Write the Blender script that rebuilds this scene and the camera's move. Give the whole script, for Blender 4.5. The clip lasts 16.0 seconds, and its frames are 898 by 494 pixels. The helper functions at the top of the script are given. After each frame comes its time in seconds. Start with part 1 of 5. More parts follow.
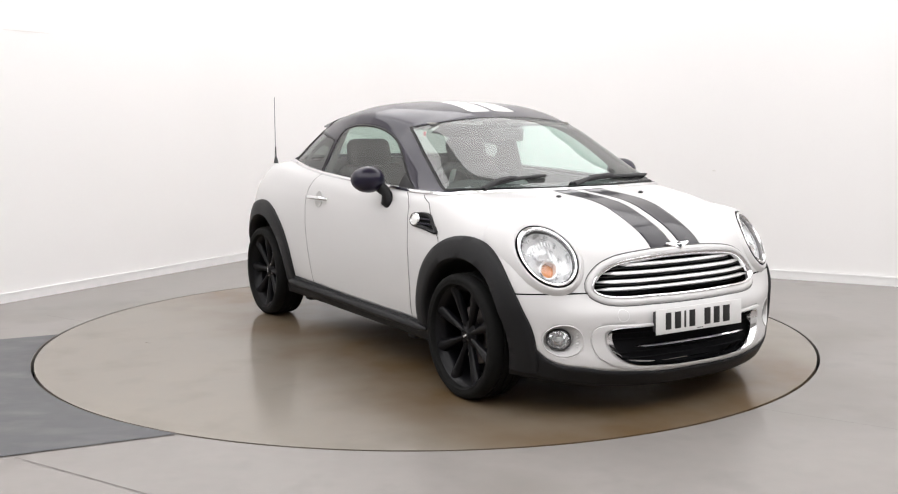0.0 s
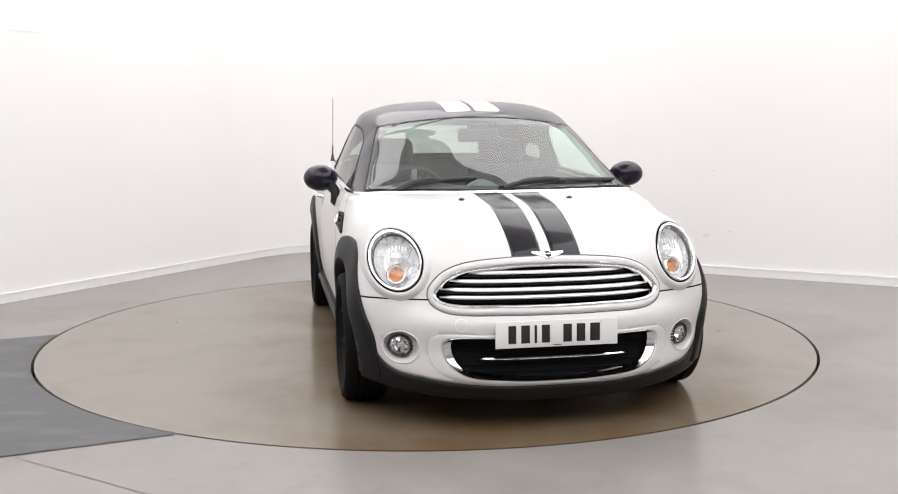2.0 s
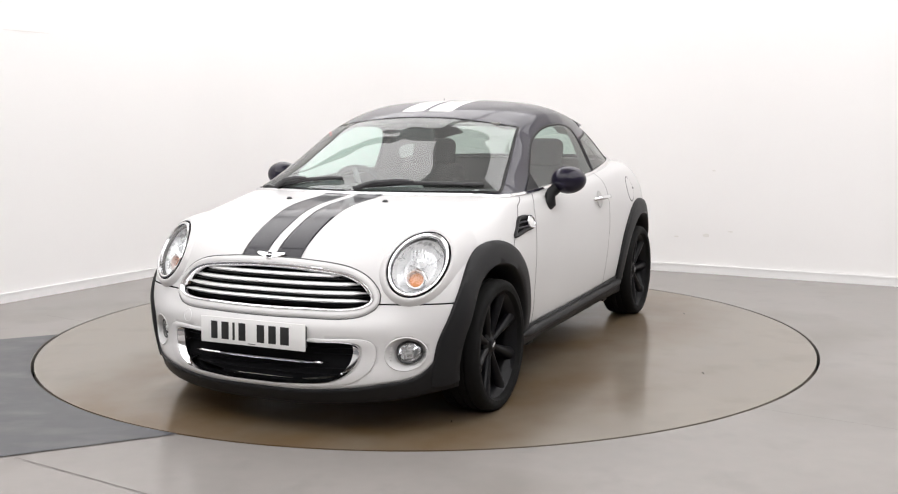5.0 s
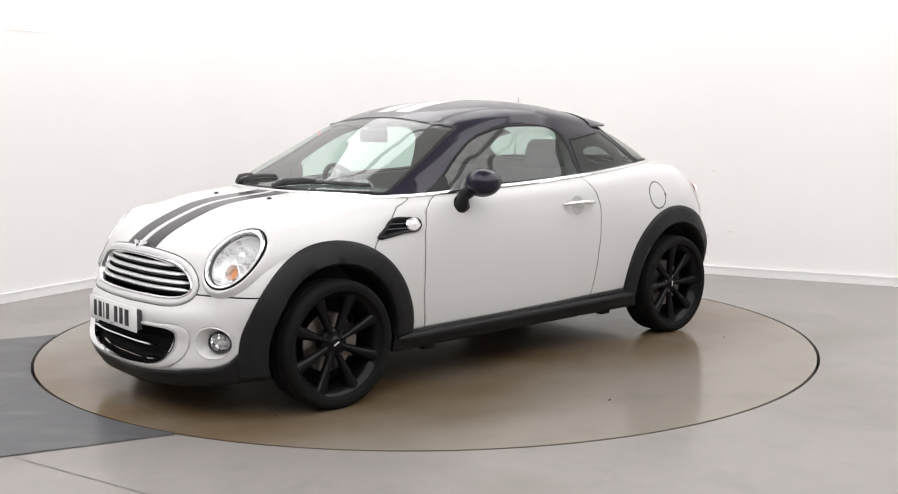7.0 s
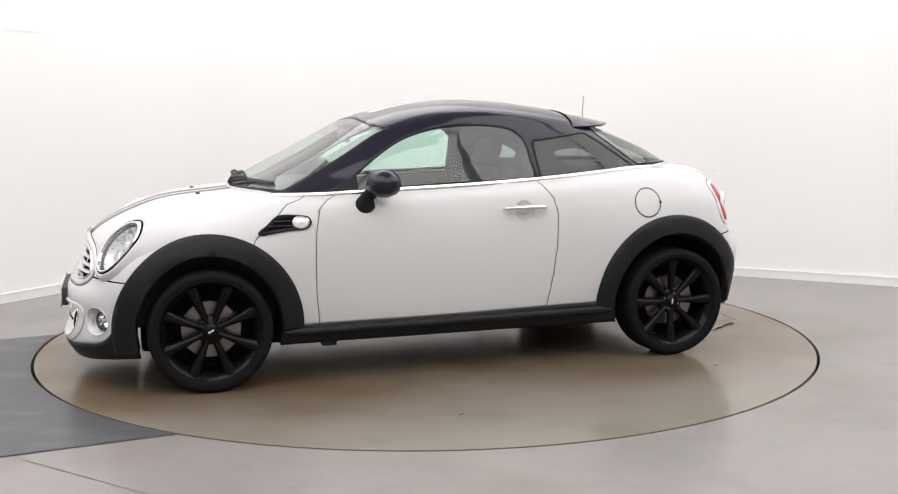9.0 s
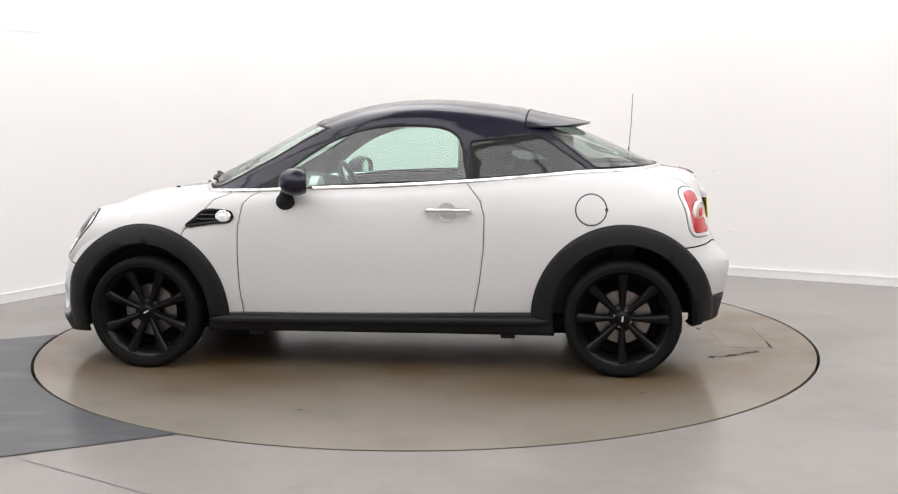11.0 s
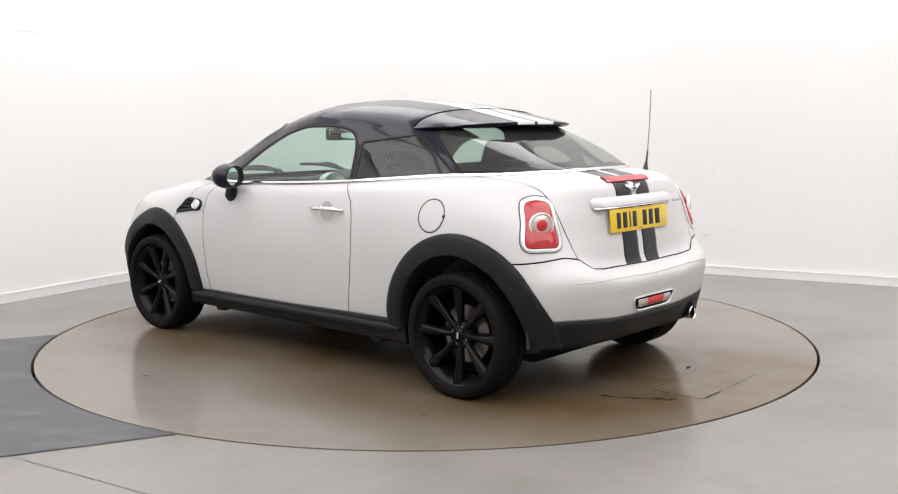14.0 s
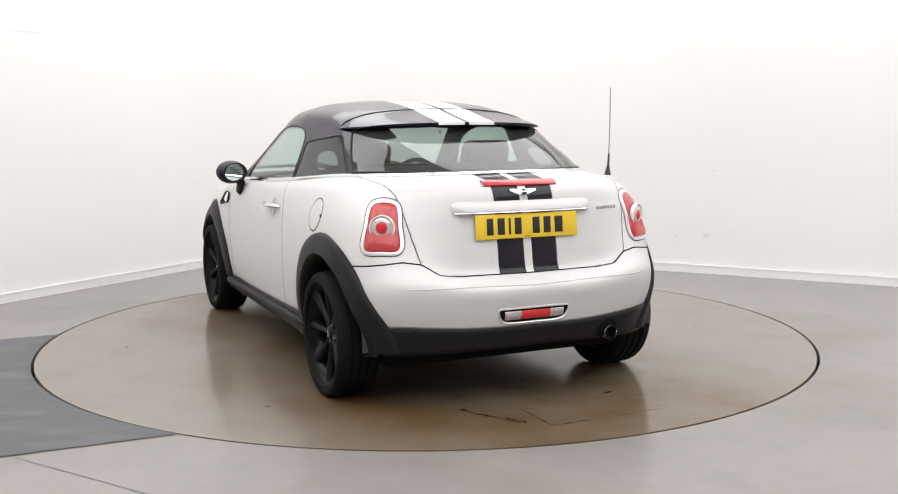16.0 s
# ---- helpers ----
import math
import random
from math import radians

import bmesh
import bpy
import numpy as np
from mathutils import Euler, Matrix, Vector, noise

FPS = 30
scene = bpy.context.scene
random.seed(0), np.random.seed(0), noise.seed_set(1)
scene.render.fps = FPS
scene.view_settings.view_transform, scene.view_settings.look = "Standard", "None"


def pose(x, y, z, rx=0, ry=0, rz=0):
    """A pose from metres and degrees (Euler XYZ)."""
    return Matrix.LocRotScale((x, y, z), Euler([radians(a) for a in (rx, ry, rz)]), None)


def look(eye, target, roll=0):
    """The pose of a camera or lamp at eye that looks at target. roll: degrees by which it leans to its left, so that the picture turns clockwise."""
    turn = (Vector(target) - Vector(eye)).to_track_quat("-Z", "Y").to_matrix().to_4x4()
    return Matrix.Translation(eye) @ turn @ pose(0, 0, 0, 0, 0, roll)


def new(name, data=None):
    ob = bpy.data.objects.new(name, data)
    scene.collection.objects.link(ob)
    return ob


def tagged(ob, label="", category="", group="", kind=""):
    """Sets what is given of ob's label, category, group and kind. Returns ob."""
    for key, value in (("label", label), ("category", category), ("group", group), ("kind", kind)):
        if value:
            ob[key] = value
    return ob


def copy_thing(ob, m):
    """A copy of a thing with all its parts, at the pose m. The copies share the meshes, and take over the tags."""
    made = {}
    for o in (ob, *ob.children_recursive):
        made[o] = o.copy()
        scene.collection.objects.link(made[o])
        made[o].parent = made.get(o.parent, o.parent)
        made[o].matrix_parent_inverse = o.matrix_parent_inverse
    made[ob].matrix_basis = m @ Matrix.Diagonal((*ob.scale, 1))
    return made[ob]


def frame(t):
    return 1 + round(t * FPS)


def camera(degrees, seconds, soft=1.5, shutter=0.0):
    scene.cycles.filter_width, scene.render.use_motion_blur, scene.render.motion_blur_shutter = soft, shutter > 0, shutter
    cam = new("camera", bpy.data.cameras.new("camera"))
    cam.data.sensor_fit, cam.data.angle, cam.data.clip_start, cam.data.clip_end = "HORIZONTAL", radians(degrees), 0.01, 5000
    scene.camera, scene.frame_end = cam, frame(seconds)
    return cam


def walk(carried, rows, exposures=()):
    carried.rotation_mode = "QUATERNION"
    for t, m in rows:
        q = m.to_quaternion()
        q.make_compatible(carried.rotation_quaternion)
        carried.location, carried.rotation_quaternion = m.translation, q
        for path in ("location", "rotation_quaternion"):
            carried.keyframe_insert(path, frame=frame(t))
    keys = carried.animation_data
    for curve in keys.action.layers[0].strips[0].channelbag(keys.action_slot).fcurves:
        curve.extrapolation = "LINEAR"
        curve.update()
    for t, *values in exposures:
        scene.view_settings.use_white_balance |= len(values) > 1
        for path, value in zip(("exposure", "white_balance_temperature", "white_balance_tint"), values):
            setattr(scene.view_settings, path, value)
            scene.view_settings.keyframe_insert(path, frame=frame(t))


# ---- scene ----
from mathutils.bvhtree import BVHTree

# The camera stands still on its tripod; the turntable's centre is the origin.
CAM_YAW, CAM_TILT, CAM_ROLL = 1.221, -7.151, -0.282
cam = camera(48.18, 16.0, soft=1.15)
EYE = Vector((0, -6.032, 1.277))
AIM = EYE + Vector((math.sin(radians(CAM_YAW)) * math.cos(radians(CAM_TILT)),
                    math.cos(radians(CAM_YAW)) * math.cos(radians(CAM_TILT)), math.sin(radians(CAM_TILT))))
VIEW = look(EYE, AIM, CAM_ROLL)
walk(cam, [(0, VIEW), (16, VIEW)], exposures=[(0, -0.57), (16, -0.57)])

TABLE_R = 2.241
# heading of car and turntable: seconds, degrees
TURN = [(0, -59.8), (0.5, -63.5), (1.0, -68.95), (1.5, -74.75), (3.0, -92.51), (6.0, -128.04),
        (9.0, -163.57), (12.0, -199.1), (14.0, -222.8), (16.0, -246.48)]
CAR_OFF = (0.1316, 0.1958)

# ---- light: a white room under glowing ceiling panels ----
world = bpy.data.worlds.new("world")
world.use_nodes = True
world.node_tree.nodes["Background"].inputs[0].default_value = (1, 1, 1, 1)
world.node_tree.nodes["Background"].inputs[1].default_value = 0.1
world.cycles.sampling_method = "NONE"
scene.world = world
PANEL_GLOW = 3.75


# ---- materials ----
def material(name, base, rough=0.5, metal=0.0, coat=0.0, grain=0.0, grain_scale=60.0, bump=0.0, bump_scale=300.0,
             stain=0.0, stain_scale=1.5, glow=0.0, transmission=0.0, spec=0.5, random_tone=0.0, glow_colour=None, coat_rough=0.04):
    m = bpy.data.materials.new(name)
    m.use_nodes = True
    n, l = m.node_tree.nodes, m.node_tree.links
    b = n["Principled BSDF"]
    b.inputs["Base Color"].default_value = (*base, 1)
    b.inputs["Roughness"].default_value = rough
    b.inputs["Metallic"].default_value = metal
    b.inputs["Coat Weight"].default_value = coat
    b.inputs["Coat Roughness"].default_value = coat_rough
    b.inputs["Transmission Weight"].default_value = transmission
    b.inputs["Specular IOR Level"].default_value = spec
    if glow:
        b.inputs["Emission Color"].default_value = (*(glow_colour or base), 1)
        b.inputs["Emission Strength"].default_value = glow
    co = n.new("ShaderNodeTexCoord")
    if grain or stain:
        value = None
        for amount, size in ((grain, grain_scale), (stain, stain_scale)):
            if not amount:
                continue
            t = n.new("ShaderNodeTexNoise")
            t.inputs["Scale"].default_value = size
            t.inputs["Detail"].default_value = 3
            l.new(co.outputs["Object"], t.inputs["Vector"])
            r = n.new("ShaderNodeMapRange")
            r.inputs["From Min"].default_value, r.inputs["From Max"].default_value = 0.25, 0.75
            r.inputs["To Min"].default_value, r.inputs["To Max"].default_value = 1 - amount, 1 + amount
            l.new(t.outputs["Fac"], r.inputs["Value"])
            if value is None:
                value = r.outputs[0]
            else:
                x = n.new("ShaderNodeMath")
                x.operation = "MULTIPLY"
                l.new(value, x.inputs[0])
                l.new(r.outputs[0], x.inputs[1])
                value = x.outputs[0]
        mul = n.new("ShaderNodeVectorMath")
        mul.operation = "SCALE"
        mul.inputs[0].default_value = base
        l.new(value, mul.inputs["Scale"])
        l.new(mul.outputs[0], b.inputs["Base Color"])
        rr = n.new("ShaderNodeMath")
        rr.operation = "MULTIPLY"
        rr.inputs[1].default_value = rough
        l.new(value, rr.inputs[0])
        l.new(rr.outputs[0], b.inputs["Roughness"])
    if bump:
        t = n.new("ShaderNodeTexNoise")
        t.inputs["Scale"].default_value = bump_scale
        t.inputs["Detail"].default_value = 4
        l.new(co.outputs["Object"], t.inputs["Vector"])
        k = n.new("ShaderNodeBump")
        k.inputs["Strength"].default_value = bump
        k.inputs["Distance"].default_value = 0.002
        l.new(t.outputs["Fac"], k.inputs["Height"])
        l.new(k.outputs[0], b.inputs["Normal"])
    return m


def glass_material(name, tint, gloss=0.05, rough=0.0, haze=0.0):
    """Thin glass: tinted see-through, with a mirror gloss that grows at grazing angles."""
    m = bpy.data.materials.new(name)
    m.use_nodes = True
    n, l = m.node_tree.nodes, m.node_tree.links
    n.remove(n["Principled BSDF"])
    t, g, w, p, f, x = (n.new(k) for k in ("ShaderNodeBsdfTransparent", "ShaderNodeBsdfGlossy", "ShaderNodeLayerWeight", "ShaderNodeMath", "ShaderNodeMapRange", "ShaderNodeMixShader"))
    t.inputs[0].default_value = (*tint, 1)
    g.inputs["Roughness"].default_value = rough
    p.operation, p.inputs[1].default_value = "POWER", 5.0
    f.inputs["To Min"].default_value = gloss
    l.new(w.outputs["Facing"], p.inputs[0])
    l.new(p.outputs[0], f.inputs["Value"])
    l.new(f.outputs[0], x.inputs[0])
    # Pale diffuse veil painted in for the room's reflection on the glass.
    veil, mix = n.new("ShaderNodeBsdfDiffuse"), n.new("ShaderNodeMixShader")
    veil.inputs[0].default_value = (0.55, 0.56, 0.54, 1)
    mix.inputs[0].default_value = haze
    l.new(t.outputs[0], mix.inputs[1])
    l.new(veil.outputs[0], mix.inputs[2])
    l.new(mix.outputs[0], x.inputs[1])
    l.new(g.outputs[0], x.inputs[2])
    l.new(x.outputs[0], n["Material Output"].inputs["Surface"])
    return m


WHITE_WALL = material("wall_paint", (0.87, 0.858, 0.847), 0.55, stain=0.015, stain_scale=0.6)
SKIRTING = material("skirting_paint", (0.85, 0.845, 0.84), 0.35, stain=0.02, stain_scale=3)
CEILING = material("ceiling_paint", (0.8, 0.8, 0.79), 0.8, stain=0.02)
CONCRETE = material("painted_concrete", (0.231, 0.213, 0.201), 0.62, spec=0.35, coat=0.55, coat_rough=0.19, grain=0.04, grain_scale=14, stain=0.09, stain_scale=1.6)
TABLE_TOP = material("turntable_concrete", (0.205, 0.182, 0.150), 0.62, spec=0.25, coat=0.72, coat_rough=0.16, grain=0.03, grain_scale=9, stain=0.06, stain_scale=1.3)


def stain_over(m, colour, size, low, high, amount, stretch=(1, 1, 1), rough=None):
    """Lays blotches of a second colour over a material's base colour."""
    n, l = m.node_tree.nodes, m.node_tree.links
    b = n["Principled BSDF"]
    co, mp, t, r, x = (n.new(k) for k in ("ShaderNodeTexCoord", "ShaderNodeMapping", "ShaderNodeTexNoise", "ShaderNodeMapRange", "ShaderNodeMixRGB"))
    mp.inputs["Scale"].default_value = stretch
    t.inputs["Scale"].default_value, t.inputs["Detail"].default_value, t.inputs["Roughness"].default_value = size, 4, 0.5
    r.inputs["From Min"].default_value, r.inputs["From Max"].default_value = low, high
    r.inputs["To Max"].default_value = amount
    l.new(co.outputs["Object"], mp.inputs["Vector"])
    l.new(mp.outputs[0], t.inputs["Vector"])
    l.new(t.outputs["Fac"], r.inputs["Value"])
    l.new(r.outputs[0], x.inputs[0])
    l.new(b.inputs["Base Color"].links[0].from_socket, x.inputs[1])
    x.inputs[2].default_value = (*colour, 1)
    l.new(x.outputs[0], b.inputs["Base Color"])




def stain_shade_band(m, colour, half, soft, amount):
    """Brown stain with the car's shade painted in, a band with a wandering edge."""
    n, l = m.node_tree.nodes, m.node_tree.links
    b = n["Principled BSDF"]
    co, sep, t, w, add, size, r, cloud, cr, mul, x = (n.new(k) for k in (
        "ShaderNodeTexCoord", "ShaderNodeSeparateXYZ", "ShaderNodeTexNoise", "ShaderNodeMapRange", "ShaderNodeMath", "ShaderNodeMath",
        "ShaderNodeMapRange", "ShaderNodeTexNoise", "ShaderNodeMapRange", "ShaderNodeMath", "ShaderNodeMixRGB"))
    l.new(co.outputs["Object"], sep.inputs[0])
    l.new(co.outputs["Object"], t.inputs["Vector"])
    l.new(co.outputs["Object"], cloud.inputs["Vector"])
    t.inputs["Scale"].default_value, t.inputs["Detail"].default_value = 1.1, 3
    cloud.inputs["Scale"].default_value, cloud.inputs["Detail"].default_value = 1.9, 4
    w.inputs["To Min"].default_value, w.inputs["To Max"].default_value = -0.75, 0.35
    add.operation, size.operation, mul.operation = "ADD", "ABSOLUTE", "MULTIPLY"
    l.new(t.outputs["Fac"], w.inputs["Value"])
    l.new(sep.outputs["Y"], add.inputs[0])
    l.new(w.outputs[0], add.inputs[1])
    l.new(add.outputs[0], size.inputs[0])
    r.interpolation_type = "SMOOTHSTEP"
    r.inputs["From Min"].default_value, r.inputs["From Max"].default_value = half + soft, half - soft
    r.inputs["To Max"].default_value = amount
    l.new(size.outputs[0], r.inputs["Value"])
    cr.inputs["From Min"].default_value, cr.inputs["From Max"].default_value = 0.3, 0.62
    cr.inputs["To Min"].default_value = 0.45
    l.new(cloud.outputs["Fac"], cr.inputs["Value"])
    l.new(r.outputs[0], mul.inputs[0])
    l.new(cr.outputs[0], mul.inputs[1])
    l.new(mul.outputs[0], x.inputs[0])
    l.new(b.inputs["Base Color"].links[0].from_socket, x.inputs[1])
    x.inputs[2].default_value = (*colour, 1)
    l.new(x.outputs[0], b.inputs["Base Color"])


stain_shade_band(TABLE_TOP, (0.112, 0.068, 0.028), 1.12, 0.45, 1.0)
stain_over(TABLE_TOP, (0.105, 0.088, 0.062), 3.2, 0.52, 0.86, 0.45)
stain_over(CONCRETE, (0.150, 0.135, 0.115), 0.7, 0.50, 0.70, 0.55)
stain_over(CONCRETE, (0.130, 0.122, 0.114), 4.0, 0.56, 0.86, 0.35)
DARK_FLOOR = material("worn_dark_floor", (0.053, 0.055, 0.062), 0.66, coat=0.4, coat_rough=0.2, grain=0.06, grain_scale=12, stain=0.15, stain_scale=2.2)
stain_over(DARK_FLOOR, (0.095, 0.093, 0.092), 2.5, 0.50, 0.72, 0.7, (1.0, 2.6, 1.0))
JOINT = material("panel_joint", (0.07, 0.07, 0.07), 0.7)
GAP = material("dark_gap", (0.008, 0.008, 0.009), 0.9, spec=0.08)
CRACK = material("dirty_crack", (0.17, 0.158, 0.148), 1.0, spec=0.1)
TABLE_CRACK = material("dark_crack", (0.025, 0.022, 0.019), 1.0, spec=0.03)
# Body silver made darker: the shade in the handle cup is in the colour.
SHADED_RECESS = material("shaded_handle_recess", (0.47, 0.465, 0.46), 0.42, metal=0.2, coat=0.3)
SCUFF = material("wall_scuff", (0.77, 0.75, 0.72), 0.7)
PANEL = material("light_diffuser", (0.9, 0.9, 0.9), 0.6, glow=PANEL_GLOW, glow_colour=(1.0, 0.985, 0.995))
PANEL.cycles.emission_sampling = "FRONT"
PAINT = material("pearl_silver_paint", (0.638, 0.631, 0.627), 0.50, metal=0.10, spec=0.3, coat_rough=0.05, coat=0.28, grain=0.025, grain_scale=900, stain=0.01, stain_scale=2)
BLACK = material("gloss_black_paint", (0.010, 0.008, 0.020), 0.35, spec=0.08, coat=0.6, coat_rough=0.075, grain=0.2, grain_scale=900)
STRIPE = material("black_stripe", (0.012, 0.011, 0.016), 0.3, spec=0.1, coat_rough=0.08, coat=0.5, grain=0.1, grain_scale=700)
WHITE_STRIPE = material("white_stripe", (0.74, 0.73, 0.71), 0.3, coat=1.0, grain=0.02, grain_scale=700)
PLASTIC = material("black_plastic", (0.011, 0.011, 0.012), 0.5, spec=0.22, grain=0.12, grain_scale=500, bump=0.12, bump_scale=600)
RUBBER = material("tyre_rubber", (0.007, 0.007, 0.0068), 0.72, spec=0.12, grain=0.15, grain_scale=60, bump=0.1, bump_scale=250)
ALLOY = material("black_alloy", (0.003, 0.003, 0.004), 0.45, spec=0.08, coat=0.22, coat_rough=0.08, grain=0.1, grain_scale=300)
CHROME = material("chrome", (0.80, 0.80, 0.81), 0.10, metal=1.0, grain=0.02, grain_scale=40)
SATIN = material("satin_silver", (0.78, 0.78, 0.78), 0.30, metal=0.6, grain=0.02, grain_scale=80)
DISC = material("brake_steel", (0.24, 0.215, 0.20), 0.35, metal=1.0, grain=0.1, grain_scale=60)
CABIN = material("cabin_plastic", (0.045, 0.045, 0.047), 0.65, grain=0.1, grain_scale=7)
SEAT = material("seat_fabric", (0.035, 0.035, 0.037), 0.85, grain=0.12, grain_scale=9)
HEADLINER = material("headliner", (0.30, 0.29, 0.27), 0.9, grain=0.05, grain_scale=300)
GLASS = glass_material("window_glass", (0.75, 0.93, 0.86), 0.07, haze=0.05)
SCREEN = glass_material("windscreen_glass", (0.80, 0.91, 0.87), 0.10, haze=0.11)
DARK_GLASS = glass_material("tinted_glass", (0.36, 0.40, 0.39), 0.05, haze=0.03)
REAR_GLASS = glass_material("rear_window_glass", (0.58, 0.65, 0.61), 0.08, haze=0.05)
LENS = glass_material("lamp_lens", (0.96, 0.97, 0.97), 0.07)
REFLECTOR = material("lamp_reflector", (0.88, 0.88, 0.89), 0.28, metal=0.4, grain=0.10, grain_scale=40)
RED = material("red_lens", (0.46, 0.035, 0.04), 0.22, coat=0.4, grain=0.1, grain_scale=120)
RED_BRIGHT = material("bright_red_lens", (0.62, 0.02, 0.025), 0.25, coat=0.5, grain=0.1, grain_scale=120)
CLEAR_LENS = material("clear_ribbed_lens", (0.55, 0.50, 0.50), 0.22, metal=0.5, coat=0.6, grain=0.35, grain_scale=70)
RED_CLEAR = material("pale_red_lens", (0.70, 0.56, 0.54), 0.2, metal=0.3, coat=1.0, grain=0.1, grain_scale=90)
AMBER = material("amber_bulb", (0.85, 0.34, 0.12), 0.25, coat=0.8, grain=0.08, grain_scale=90)
PLATE_WHITE = material("white_plate", (0.80, 0.80, 0.79), 0.35, coat=0.3, grain=0.01, grain_scale=200)
PLATE_YELLOW = material("yellow_plate", (0.80, 0.55, 0.03), 0.35, coat=0.3, grain=0.01, grain_scale=200)
INK = material("plate_ink", (0.012, 0.012, 0.012), 0.5)
ROD = material("aerial_rod", (0.30, 0.30, 0.31), 0.4, metal=0.5)
MIRROR = material("mirror_glass", (0.75, 0.84, 0.80), 0.02, metal=1.0)
STICKER = material("red_sticker", (0.75, 0.05, 0.06), 0.4)


# ---- mesh tools ----
def mesh_ob(name, verts, faces, mat, parent=None, label="", smooth=True, m=None):
    me = bpy.data.meshes.new(name)
    me.from_pydata([tuple(v) for v in verts], [], [tuple(f) for f in faces])
    me.materials.append(mat)
    if smooth:
        me.polygons.foreach_set("use_smooth", [True] * len(me.polygons))
    me.update()
    ob = new(name, me)
    ob.parent = parent
    if m is not None:
        ob.matrix_basis = m
    if label:
        tagged(ob, label)
    return ob


def part(name, bm, mat, parent, label="", m=None, smooth=True, sharp=40):
    """Links a bmesh as one mesh object under a thing or under a part."""
    me = bpy.data.meshes.new(name)
    bmesh.ops.recalc_face_normals(bm, faces=bm.faces)
    for e in bm.edges:
        if len(e.link_faces) == 2 and e.calc_face_angle(0) > radians(sharp):
            e.smooth = False
    for f in bm.faces:
        f.smooth = smooth
    bm.to_mesh(me)
    bm.free()
    me.materials.append(mat)
    ob = new(name, me)
    ob.parent = parent
    if m is not None:
        ob.matrix_basis = m
    if label:
        tagged(ob, label)
    return ob


def box(size, at=(0, 0, 0), bevel=0.0, bm=None, m=None, segments=2):
    b = bmesh.new()
    bmesh.ops.create_cube(b, size=1)
    bmesh.ops.scale(b, vec=size, verts=b.verts)
    if bevel:
        bmesh.ops.bevel(b, geom=b.edges[:], offset=bevel, segments=segments, affect="EDGES", profile=0.5)
    bmesh.ops.translate(b, vec=at, verts=b.verts)
    return join_bm(bm, b, m)


def join_bm(bm, b, m=None):
    if m is not None:
        bmesh.ops.transform(b, matrix=m, verts=b.verts)
    if bm is None:
        return b
    tmp = bpy.data.meshes.new("tmp")
    b.to_mesh(tmp)
    b.free()
    bm.from_mesh(tmp)
    bpy.data.meshes.remove(tmp)
    return bm


def lathe(profile, steps=48, bm=None, m=None, arc=None, axis="y", closed=False):
    """Turns a profile of (radius, along) round the y axis (or z)."""
    b = bmesh.new()
    a0, a1 = arc or (0, 360)
    full = arc is None
    count = steps if full else steps + 1
    rows = []
    for i in range(count):
        a = radians(a0 + (a1 - a0) * i / steps)
        c, s = math.cos(a), math.sin(a)
        rows.append([b.verts.new((r * c, h, r * s) if axis == "y" else (r * c, r * s, h)) for r, h in profile])
    n = len(profile)
    for i in range(steps):
        p, q = rows[i], rows[(i + 1) % count]
        for j in range(n if closed else n - 1):
            k = (j + 1) % n
            b.faces.new((p[j], q[j], q[k], p[k]))
    bmesh.ops.remove_doubles(b, verts=b.verts, dist=1e-5)
    return join_bm(bm, b, m)


def tube(points, radius, sides=8, bm=None, closed=False):
    """A round bar along points; radius is a number or one per point."""
    b = bmesh.new()
    pts = [Vector(p) for p in points]
    n = len(pts)
    rows = []
    up = Vector((0, 0, 1))
    for i, p in enumerate(pts):
        a, c = pts[(i - 1) % n if closed else max(i - 1, 0)], pts[(i + 1) % n if closed else min(i + 1, n - 1)]
        d = (c - a).normalized()
        s = d.cross(up if abs(d.z) < 0.95 else Vector((1, 0, 0))).normalized()
        w = s.cross(d)
        r = radius[i] if isinstance(radius, (list, tuple)) else radius
        rows.append([b.verts.new(p + (s * math.cos(k) + w * math.sin(k)) * r)
                     for k in (2 * math.pi * j / sides for j in range(sides))])
    for i in range(n if closed else n - 1):
        p, q = rows[i], rows[(i + 1) % n]
        for j in range(sides):
            k = (j + 1) % sides
            b.faces.new((p[j], p[k], q[k], q[j]))
    if not closed:
        b.faces.new(rows[0][::-1])
        b.faces.new(rows[-1])
    return join_bm(bm, b)


def ball(at, radii, bm=None, m=None, u=24, v=16):
    b = bmesh.new()
    bmesh.ops.create_uvsphere(b, u_segments=u, v_segments=v, radius=1)
    bmesh.ops.scale(b, vec=radii, verts=b.verts)
    bmesh.ops.translate(b, vec=at, verts=b.verts)
    return join_bm(bm, b, m)


